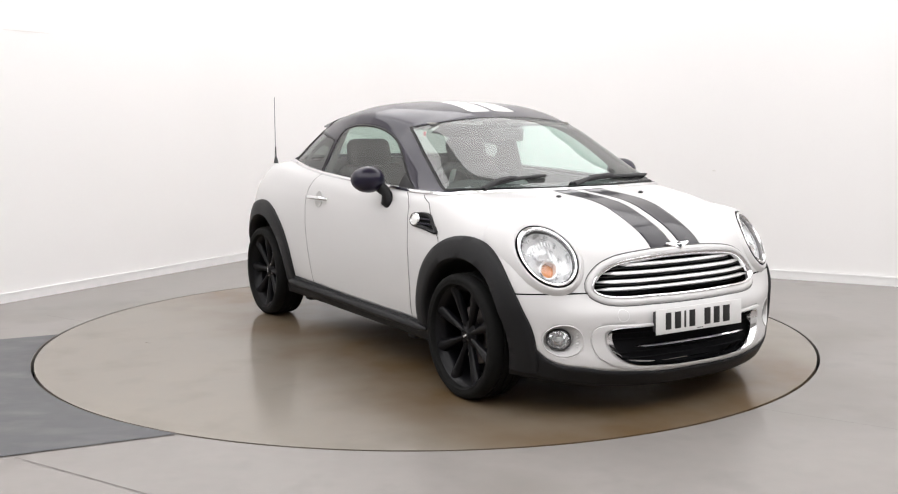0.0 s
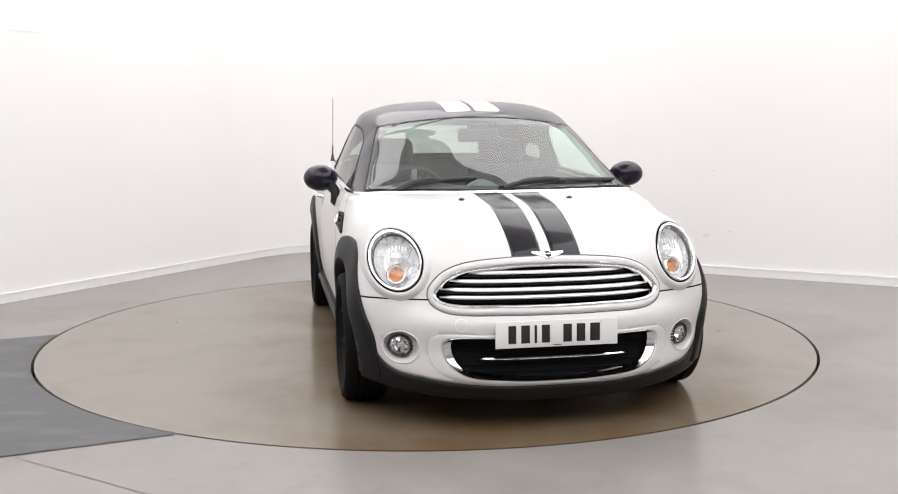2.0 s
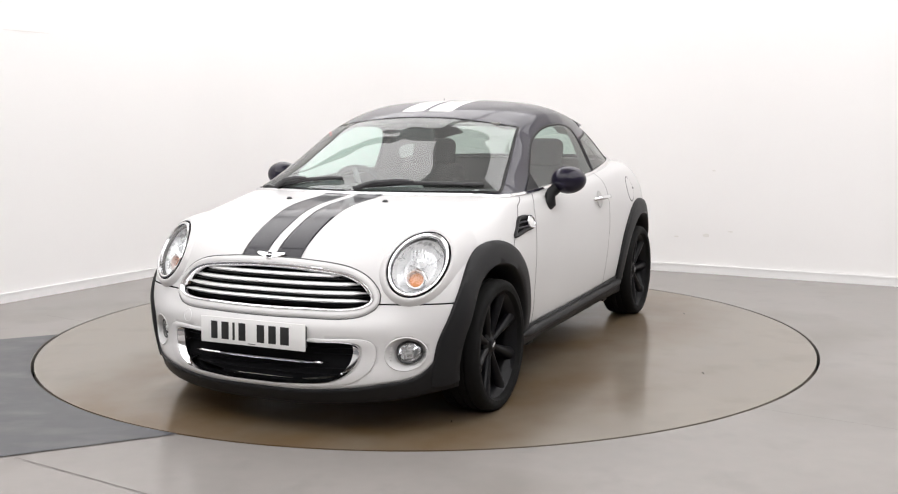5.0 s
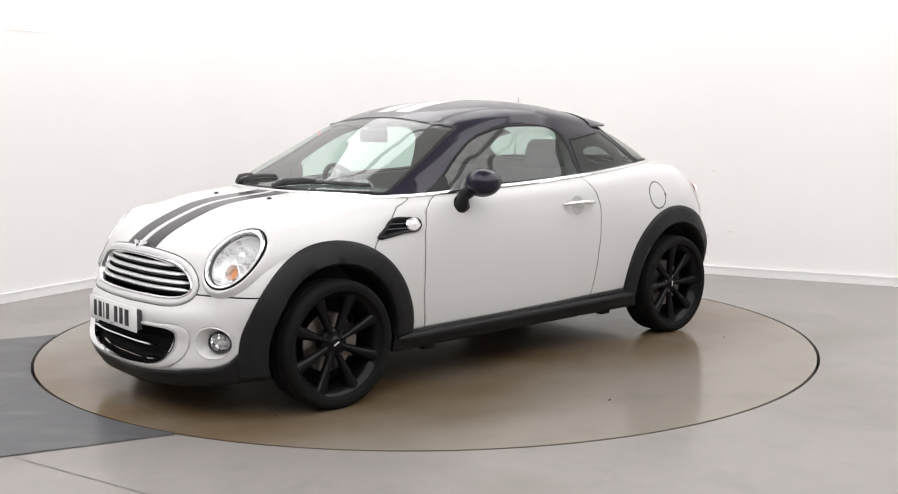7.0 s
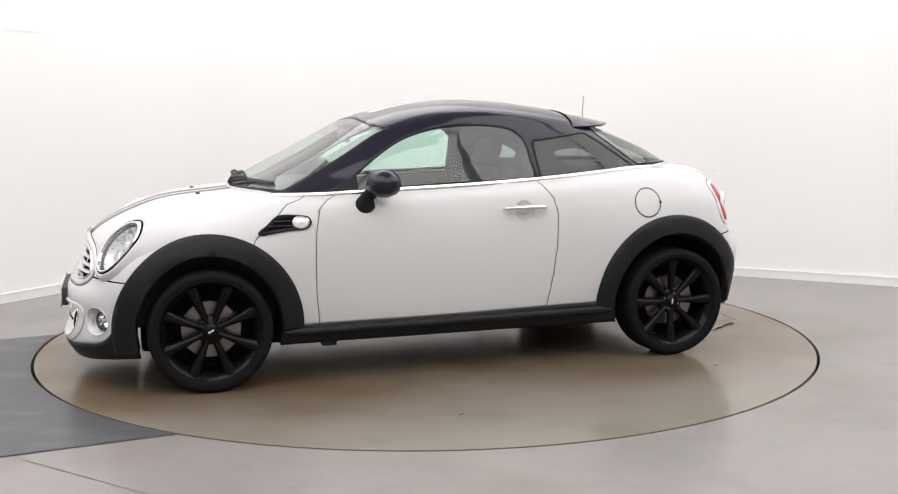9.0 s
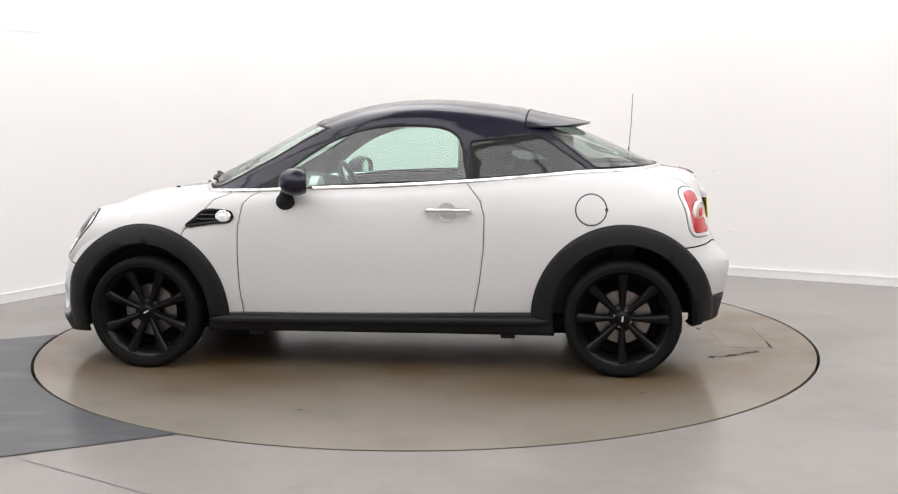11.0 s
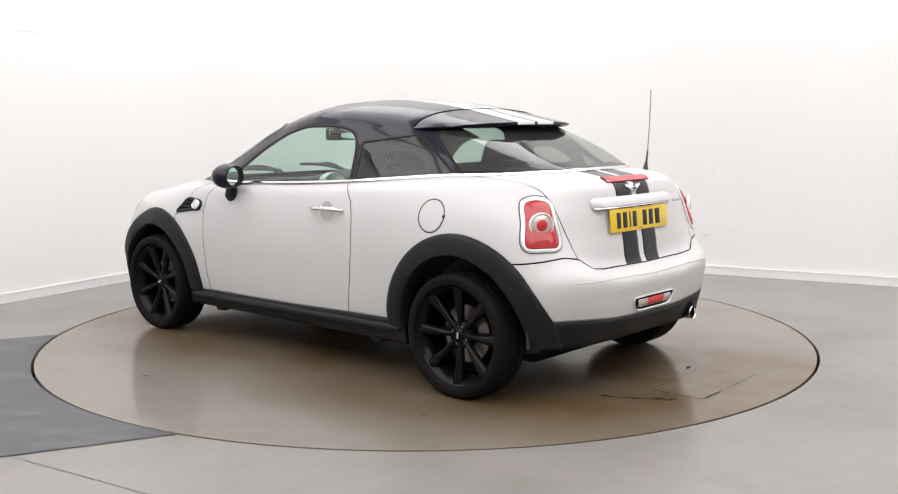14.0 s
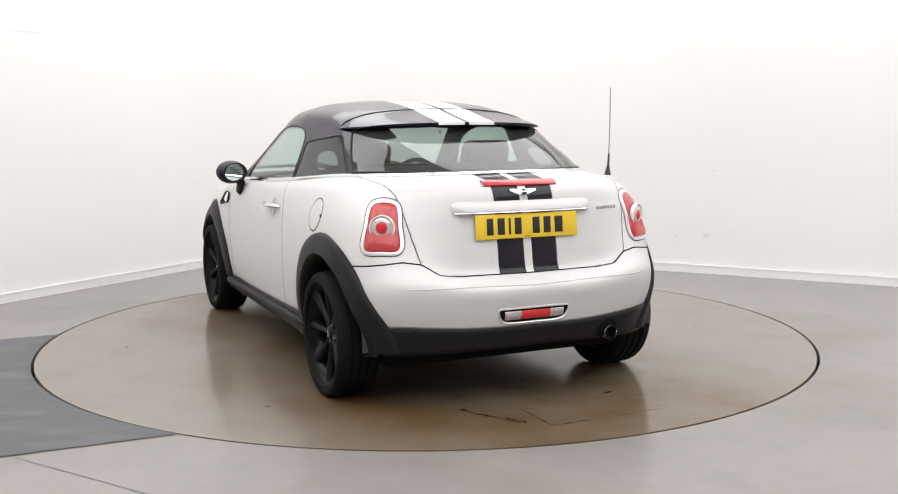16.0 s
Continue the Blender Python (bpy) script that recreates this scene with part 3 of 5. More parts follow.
def house_grid():
    xs = np.concatenate([[1.049], np.linspace(1.04, .30, 54), np.linspace(.285, -.75, 60), np.linspace(-.765, -1.445, 48), [-1.454]])
    zc = hermite(-CREST[:, 0], CREST[:, 1:2], -xs)[:, 0]
    rows = []
    for x, z in zip(xs, zc):
        y0, z0 = foot(x)
        blend = np.interp(x, (-.75, -.25, -.05, .28), (0, 1, 1, 0))
        arch = ARCH_MID * blend + ARCH_ENDS * (1 - blend)
        k = np.concatenate([[0], np.cumsum(np.linalg.norm(np.diff(arch, axis=0), axis=1))])
        prof = hermite(k, arch, np.linspace(0, k[-1], 44))
        prof = np.vstack([prof, prof[-2::-1] * (-1, 1)])
        rows.append(np.stack([np.full(len(prof), x), prof[:, 0] * y0, z0 + prof[:, 1] * (max(z, z0 + 1e-4) - z0)], axis=1))
    return np.array(rows)


HOUSE = house_grid()
HOUSE_SHELL = grid_shell(HOUSE, 0, HOUSE.shape[1] - 1, close=False)
HOUSE_TREE = BVHTree.FromPolygons([Vector(v) for v in HOUSE_SHELL.v], HOUSE_SHELL.f)


def on_body(p, tree=None):
    """The nearest point of the skin, and its outward normal."""
    at, n, _, _ = (tree or BODY_TREE).find_nearest(Vector(p))
    out = Vector((at.x * 0.5, at.y, at.z - 0.5))
    return at, n if n.dot(out) > 0 else -n


def along(eye, way, tree=None):
    at, n, _, _ = (tree or BODY_TREE).ray_cast(Vector(eye), Vector(way))
    if at is None:
        return None, None
    return at, n if n.dot(Vector(way)) < 0 else -n


def frame_on(p, up=(0, 0, 1), tree=None, lift=0.0):
    """A pose on the skin: z outwards, y upwards."""
    at, n = on_body(p, tree)
    x = Vector(up).cross(n).normalized()
    y = n.cross(x)
    m = Matrix((x, y, n)).transposed().to_4x4()
    m.translation = at + n * lift
    return m


def gap_strip(name, seams, width, mat, parent, tree=None, lift=0.0009, label=""):
    """A narrow dark joint along the cut of two panels, with a rounded section."""
    v, f = [], []
    for a, b in seams:
        a, b = Vector(a), Vector(b)
        d = b - a
        if d.length < 1e-6:
            continue
        d.normalize()
        _, n = on_body((a + b) / 2, tree)
        s = n.cross(d) * width / 2
        a, b = a - d * 0.0006, b + d * 0.0006
        i = len(v)
        v += [a + s + n * .0003, a + n * lift, a - s + n * .0003, b + s + n * .0003, b + n * lift, b - s + n * .0003]
        f += [(i, i + 1, i + 4, i + 3), (i + 1, i + 2, i + 5, i + 4)]
    return mesh_ob(name, v, f, mat, parent, label, smooth=False)


def seam_pieces(seams):
    """Sorts the segments of cuts into connected lines."""
    key = lambda p: tuple(round(c, 5) for c in p)
    root = {}

    def find(k):
        while root.setdefault(k, k) != k:
            k = root[k]
        return k
    for a, b in seams:
        root[find(key(a))] = find(key(b))
    out = {}
    for a, b in seams:
        out.setdefault(find(key(a)), []).append((a, b))
    return [s for s in out.values() if len(s) > 3]


def line_x(points):
    """Positive ahead of a line given as (z, x)."""
    z, x = np.array(points, float).T
    return lambda p: p[:, 0] - np.interp(p[:, 2], z, x)


HUB_F, HUB_R, HUB_Z = 1.2335, -1.2335, 0.292


def ellipse(cx, cz, rx, rz, a=0, b=2):
    """Positive within an ellipse."""
    return lambda p: 1 - np.sqrt(((p[:, a] - cx) / rx) ** 2 + ((p[:, b] - cz) / rz) ** 2)


def body_panels():
    skin = grid_shell(GRID, K_TRIM, NV - 1)
    trim = grid_shell(GRID, 0, K_TRIM)
    gaps, wide_gaps = [], []

    def take(shell, fn, wide=False):
        a, b, s = shell.cut(fn)
        (wide_gaps if wide else gaps).extend(s)
        return a, b

    # wheel openings
    for x, rx, rz in ((HUB_F, .375, .395), (HUB_R, .385, .405)):
        skin = skin.cut(lambda p: np.where(np.abs(p[:, 1]) > .5, ellipse(x, HUB_Z, rx, rz)(p), -1))[1]
        trim = trim.cut(lambda p: np.where(np.abs(p[:, 1]) > .5, ellipse(x, HUB_Z, rx - .036, rz - .036)(p), -1))[1]
    # doors
    ahead = line_x([(.2, .707), (.298, .712), (.45, .726), (.6, .728), (.75, .722), (.86, .700), (.90, .660), (.925, .600), (1, .55)])
    behind = line_x([(.2, -.465), (.33, -.492), (.48, -.520), (.63, -.538), (.80, -.543), (.88, -.522), (.93, -.482), (.972, -.445), (1.05, -.43)])
    door, rest = take(skin, lambda p: np.where(np.abs(p[:, 1]) > .6, np.minimum(-ahead(p), behind(p)), -1))
    for side in (1, -1):
        door.cut(lambda p: p[:, 1] * side)[0].part("door", PAINT, CAR, "pearl silver painted car door")
    front, rear = rest.cut(lambda p: p[:, 0])[:2]
    # nose: bumper below the bonnet's line
    bumper, upper = take(front, lambda p: np.where(p[:, 0] > 1.1, np.interp(np.abs(p[:, 1]), (0, .42, .47, .8, .83), (.508, .508, .540, .540, .540)) - p[:, 2], -1), True)
    shut = line_x([(.60, 1.06), (.72, 1.015), (.80, .93), (.88, .86), (.905, .79), (.93, .74)])
    bonnet, wing = take(upper, lambda p: np.where(np.abs(p[:, 1]) > .64, shut(p), 1))
    for side in (1, -1):
        wing.cut(lambda p: p[:, 1] * side)[0].part("front_wing", PAINT, CAR, "pearl silver painted wing panel behind the wheel")
    for side in (1, -1):
        lamp = (lambda p: np.where(p[:, 0] > 1.3, ellipse(.628 * side, .692, .124, .139, 1, 2)(p), -1))
        hole, bonnet = take(bonnet, lamp)
    grille = inside_poly(GRILLE, 1, 2)
    bonnet = bonnet.cut(lambda p: np.where(p[:, 0] > 1.3, grille(p), -1))[1]
    bumper = bumper.cut(lambda p: np.where(p[:, 0] > 1.3, grille(p), -1))[1]
    intake = inside_poly(INTAKE, 1, 2)
    bumper = bumper.cut(lambda p: np.where(p[:, 0] > 1.3, intake(p), -1))[1]
    trim = trim.cut(lambda p: np.where(p[:, 0] > 1.3, intake(p), -1))[1]
    for side in (1, -1):
        bumper = bumper.cut(lambda p: np.where(p[:, 0] > 1.3, ellipse(.622 * side, .343, .074, .069, 1, 2)(p), -1))[1]
    bumper.part("front_bumper", PAINT, CAR, "pearl silver painted front bumper")

    # bonnet stripes
    wide = lambda p: np.interp(p[:, 0], (1.1, 1.75), (.158, .150))
    for c0, c1 in ((-.165, -.022), (.022, .165)):
        def bar(p, c0=c0, c1=c1):
            y = p[:, 1] + .004
            k = wide(p) / .165
            return np.minimum(y - c0 * (k if c0 < -.1 else 1), c1 * (k if c1 > .1 else 1) - y)
        stripe, bonnet = bonnet.cut(bar)[:2]
        stripe.part("bonnet_stripe", STRIPE, CAR, "black painted racing stripe")
    bonnet.part("bonnet", PAINT, CAR, "pearl silver painted clamshell bonnet")

    # tail
    low, high = take(rear, lambda p: np.where(p[:, 0] < -1.3, np.interp(np.abs(p[:, 1]), (0, .35, .45, .52, .60, .8), (.598, .60, .613, .66, .672, .645)) - p[:, 2], -1), True)
    low.part("rear_bumper", PAINT, CAR, "pearl silver painted rear bumper")
    hatch = lambda p: np.where(p[:, 0] < -1.0, np.interp(p[:, 2], (.59, .613, .655, .82, .95, .99, 1.02, 1.05), (.40, .46, .522, .557, .580, .598, .622, .65)) - np.abs(p[:, 1]), -1)
    gate, quarter = take(high, hatch)
    for side in (1, -1):
        quarter.cut(lambda p: p[:, 1] * side)[0].part("rear_quarter", PAINT, CAR, "pearl silver painted rear quarter panel")
    for c0, c1 in ((-.152, -.02), (.02, .152)):
        stripe, gate = gate.cut(lambda p: np.minimum(p[:, 1] - c0, c1 - p[:, 1]))[:2]
        stripe.part("tailgate_stripe", STRIPE, CAR, "dark grey painted racing stripe")
    gate.part("tailgate", PAINT, CAR, "pearl silver painted tailgate")
    for piece in seam_pieces(gaps):
        gap_strip("panel_gap", piece, .0045, JOINT, CAR)

    for piece in seam_pieces(wide_gaps):
        gap_strip("bumper_gap", piece, .0065, GAP, CAR)

    # black trim along the bottom
    t_front, t_rest = trim.cut(lambda p: p[:, 0] - 1.2)[:2]
    t_mid, t_rear = t_rest.cut(lambda p: p[:, 0] + 1.2)[:2]
    t_front.part("front_skirt", PLASTIC, CAR, "black plastic lower front skirt", .012, .006)
    t_rear.part("rear_skirt", PLASTIC, CAR, "black plastic lower rear skirt", .012, .006)
    for side in (1, -1):
        t_mid.cut(lambda p: p[:, 1] * side)[0].part("sill_trim", PLASTIC, CAR, "black plastic sill trim", .02, .008)
        rail = [(x, (.797 + .004 * math.cos(x)) * side, .262 + .012 * (.85 - x) / 1.7) for x in np.linspace(.885, -.865, 24)]
        part("sill_rail", tube(rail, [.006] + [.022] * 22 + [.006], 12), PLASTIC, CAR, "rounded upper edge of the sill")


GRILLE = smooth_loop([(-.475, .556), (-.435, .610), (-.36, .647), (-.18, .670), (0, .675), (.18, .670), (.36, .647), (.435, .610),
                      (.475, .556), (.44, .530), (.2, .521), (0, .519), (-.2, .521), (-.44, .530)])
INTAKE = smooth_loop([(-.515, .375), (-.49, .40), (-.3, .405), (0, .405), (.3, .405), (.49, .40), (.515, .375), (.505, .285), (.42, .226), (.2, .204),
                      (0, .199), (-.2, .204), (-.42, .226), (-.505, .285)], 120)


def glasshouse():
    skin = HOUSE_SHELL
    gaps = []
    edge = lambda p: np.interp(p[:, 0], (.28, .82, 1.05), (.543, .668, .70)) - np.abs(p[:, 1])
    screen = lambda p: np.where(p[:, 0] > .2, np.minimum(np.minimum(edge(p), 1.298 - .055 * (p[:, 1] / .556) ** 2 - p[:, 2]), p[:, 2] - .942), -1)
    glass, skin, s = skin.cut(screen)
    glass.part("windscreen", SCREEN, CAR, "clear curved windscreen with a greyish sheen", 0)
    gap_strip("windscreen_seal", s, .016, PLASTIC, CAR, HOUSE_TREE, .003, "black rubber windscreen seal")
    side_poly = smooth_loop([(.600, .936), (.48, 1.030), (.36, 1.118), (.24, 1.186), (.085, 1.235), (-.08, 1.254), (-.24, 1.251), (-.355, 1.228), (-.413, 1.175), (-.440, 1.05), (-.450, .985), (-.40, .977), (0, .962), (.3, .949)], 120)
    side = inside_poly(side_poly, 0, 2)
    glass, skin, s = skin.cut(lambda p: np.where(np.abs(p[:, 1]) > .35, side(p), -1))
    gaps += s
    for k in (1, -1):
        glass.cut(lambda p: p[:, 1] * k)[0].part("side_window", GLASS, CAR, "clear green-tinted door window", 0)
    quarter = inside_poly([(-.460, 1.170), (-.62, 1.190), (-.79, 1.210), (-.835, 1.190), (-1.070, 1.026), (-.480, .984)], 0, 2)
    glass, skin, s = skin.cut(lambda p: np.where(np.abs(p[:, 1]) > .3, quarter(p), -1))
    gaps += s
    for k in (1, -1):
        glass.cut(lambda p: p[:, 1] * k)[0].part("quarter_window", DARK_GLASS, CAR, "dark tinted rear quarter window", 0)
    back = lambda p: np.minimum(np.interp(p[:, 2], (1.0, 1.02, 1.21, 1.4), (-1.12, -1.12, -.872, -.80)) - p[:, 0], p[:, 2] - np.interp(p[:, 0], (-1.46, -1.05), (1.043, 1.036)))
    glass, skin, s = skin.cut(back)
    gaps += s
    glass.part("rear_window", REAR_GLASS, CAR, "curved tinted rear window", 0)
    for c0, c1 in ((-.155, -.012), (.012, .155)):
        stripe, skin = skin.cut(lambda p: np.where(p[:, 0] < .62, np.minimum(.285 - p[:, 0], np.minimum(np.minimum(p[:, 1] - c0, c1 - p[:, 1]), p[:, 2] - 1.27)), -1))[:2]
        stripe.part("roof_stripe", WHITE_STRIPE, CAR, "white painted roof stripe")
    skin.part("roof", BLACK, CAR, "gloss black roof with pillars", .012)
    hole = inside_poly(smooth_loop([(-.66, 1.055), (-.60, 1.12), (-.72, 1.145), (-.80, 1.13), (-.88, 1.07), (-.78, 1.05)], 40), 0, 2)
    box_in = lambda p: np.minimum(np.minimum(-.40 - p[:, 0], p[:, 0] + 1.00), np.minimum(np.abs(p[:, 1]) - .34, 1.30 - p[:, 2]))
    lining = HOUSE_SHELL.cut(box_in)[0].cut(lambda p: hole(p))[1]
    for k in (1, -1):
        lining.cut(lambda p: p[:, 1] * k)[0].part("inner_trim", CABIN, CAR, "dark cabin trim round the quarter window", 0, -.035)
    top = HOUSE_SHELL.cut(lambda p: np.minimum(np.minimum(p[:, 2] - 1.255, .36 - p[:, 0]), p[:, 0] + .80))[0]
    top.part("headliner", HEADLINER, CAR, "pale grey roof lining", .004, -.022)
    for piece in seam_pieces(gaps):
        gap_strip("window_seal", piece, .014, PLASTIC, CAR, HOUSE_TREE, .004)


body_panels()
glasshouse()


# ---- helpers that lay parts on the skin ----
def front_pt(y, z, off=0.0, tree=None):
    at, n = along((3, y, z), (-1, 0, 0), tree)
    return at + n * off


def rear_pt(y, z, off=0.0, tree=None):
    at, n = along((-3, y, z), (1, 0, 0), tree)
    return at + n * off


def side_pt(x, z, side=1, off=0.0, tree=None):
    at, n = along((x, 2 * side, z), (0, -side, 0), tree)
    if at is None:
        at, n = on_body((x, .75 * side, z), tree)
    return at + n * off


def top_pt(x, y, off=0.0, tree=None):
    at, n = along((x, y, 3), (0, 0, -1), tree)
    return at + n * off


def rings(loops, closed=True, cap=False, cap_first=False):
    """Skins a row of point loops."""
    b = bmesh.new()
    rows = [[b.verts.new(p) for p in lp] for lp in loops]
    n = len(rows[0])
    for p, q in zip(rows, rows[1:]):
        for j in range(n if closed else n - 1):
            k = (j + 1) % n
            b.faces.new((p[j], p[k], q[k], q[j]))
    if cap:
        b.faces.new(rows[-1])
    if cap_first:
        b.faces.new(rows[0][::-1])
    return b


def grown(loop, d):
    """A closed 2D outline pushed outwards by d."""
    p = np.asarray(loop, float)
    t = np.roll(p, -1, axis=0) - np.roll(p, 1, axis=0)
    n = np.stack([t[:, 1], -t[:, 0]], axis=1)
    n /= np.maximum(np.linalg.norm(n, axis=1), 1e-9)[:, None]
    area = np.sum(p[:, 0] * np.roll(p[:, 1], -1) - np.roll(p[:, 0], -1) * p[:, 1])
    return p + n * (d if area > 0 else -d)


def rounded_bar(length, height, depth, bevel, at=(0, 0, 0)):
    return box((length, height, depth), at, bevel, segments=3)


# ---- wheels ----
def wheel_set():
    for x in (HUB_F, HUB_R):
        for side in (1, -1):
            m = Matrix.Translation((x, .738 * side, HUB_Z)) @ Matrix.Rotation(0 if side > 0 else math.pi, 4, "Z")
            rim = part("wheel", lathe([(.205, -.09), (.212, -.085), (.205, -.05), (.198, 0), (.203, .03), (.214, .058), (.226, .070), (.234, .078), (.238, .074), (.234, .06), (.225, -.09)], 64),
                       ALLOY, CAR, "black alloy wheel with eight tapered spokes", m)
            R = .292
            groove = []
            for c in (-.038, 0, .038):
                groove += [(R, c - .006), (R - .007, c - .004), (R - .007, c + .004), (R, c + .006)]
            part("tyre", lathe([(.225, -.085), (.25, -.1), (.272, -.1), (R - .007, -.092), (R - .001, -.074)] + groove
                               + [(R - .001, .074), (R - .007, .090), (.275, .098), (.262, .1005), (.258, .099), (.245, .098), (.238, .090), (.235, .076), (.228, .06)], 80), RUBBER, rim, "worn black rubber tyre")
            for i in range(8):
                b = bmesh.new()
                rows = []
                for r, w, d, y in ((.040, .013, .02, .044), (.09, .016, .024, .050), (.14, .021, .026, .057), (.18, .026, .026, .062), (.21, .030, .022, .066), (.229, .033, .012, .069)):
                    rows.append([b.verts.new((r, y + dy, dx)) for dx, dy in ((-w, -d), (-w * 1.02, -d * .5), (-w * .8, -.003), (-w * .3, .005), (w * .3, .005), (w * .8, -.003), (w * 1.02, -d * .5), (w, -d))])
                for p, q in zip(rows, rows[1:]):
                    for j in range(8):
                        b.faces.new((p[j], p[(j + 1) % 8], q[(j + 1) % 8], q[j]))
                b.faces.new(rows[0])
                b.faces.new(rows[-1])
                part("spoke", b, ALLOY, rim, m=Matrix.Rotation(radians(45 * i + 22.5 * (x > 0)), 4, "Y"), sharp=60)
            part("hub", lathe([(0, .056), (.022, .056), (.027, .051), (.04, .046), (.056, .043), (.066, .036), (.068, 0), (0, 0)], 32), ALLOY, rim)
            part("badge", box((.030, .003, .008), (0, .0585, 0), .001, m=Matrix.Rotation(radians(28 if x > 0 else 84), 4, "Y")), SATIN, rim, "small winged silver badge")
            for i in range(4):
                a = radians(90 * i + 22)
                part("bolt", lathe([(0, .046), (.007, .046), (.009, .042), (.009, .03), (0, .03)], 10, m=Matrix.Translation((.043 * math.cos(a), 0, .043 * math.sin(a)))), DISC, rim)
            part("brake_disc", lathe([(.06, -.02), (.06, -.008), (.135, -.008), (.138, -.012), (.138, -.03), (.06, -.03)], 48, closed=True), DISC, rim, "bare steel brake disc")
            # Added plate: keeps the bright floor from showing between the spokes.
            part("wheel_light_block", lathe([(.02, -.055), (.150, -.055), (.200, -.062), (.200, -.068), (.02, -.068)], 40, closed=True), GAP, rim, "dark plate added behind the disc to block light")
            cal = lathe([(.085, -.045), (.085, .004), (.145, .004), (.15, -.002), (.15, -.045)], 12, arc=(150, 215), closed=True)
            part("brake_caliper", cal, DISC, rim)


def arches():
    for x, ro, ri in ((HUB_F, (.445, .462), (.338, .357)), (HUB_R, (.458, .475), (.352, .372))):
        for side in (1, -1):
            a0, a1 = (-13, 181) if x > 0 else (-1, 187)
            loops = []
            for s, off, inward in ((1.0, -.003, 0), (1.0, .006, 0), (.96, .014, 0), (.75, .019, 0), (.35, .022, 0), (.06, .021, 0), (0, .013, 0), (0, -.01, .03), (0, -.02, .075)):
                loop = []
                for i in range(73):
                    a = radians(a0 + (a1 - a0) * i / 72)
                    rx, rz = ri[0] + (ro[0] - ri[0]) * s, ri[1] + (ro[1] - ri[1]) * s
                    px, pz = x + rx * math.cos(a), max(HUB_Z + rz * math.sin(a), .2)
                    p = side_pt(px, pz, side, 0)
                    _, n = on_body(p)
                    loop.append(p + n * off - Vector((0, side * inward, 0)))
                loops.append(loop)
            part("wheel_arch_trim", rings(loops, closed=False), PLASTIC, CAR, "matt black plastic wheel arch trim", sharp=50)
            b = lathe([(.372, .76), (.372, .50), (.02, .50)], 48, arc=(-3, 183))
            part("wheel_arch_liner", b, CABIN, CAR, m=Matrix.Translation((x, 0, HUB_Z)) @ (Matrix.Identity(4) if side > 0 else Matrix.Diagonal((1, -1, 1, 1))))


# ---- front ----
def oval(y0, z0, ry, rz, s, count=40):
    return [(y0 + ry * s * math.cos(2 * math.pi * i / count), z0 + rz * s * math.sin(2 * math.pi * i / count)) for i in range(count)]


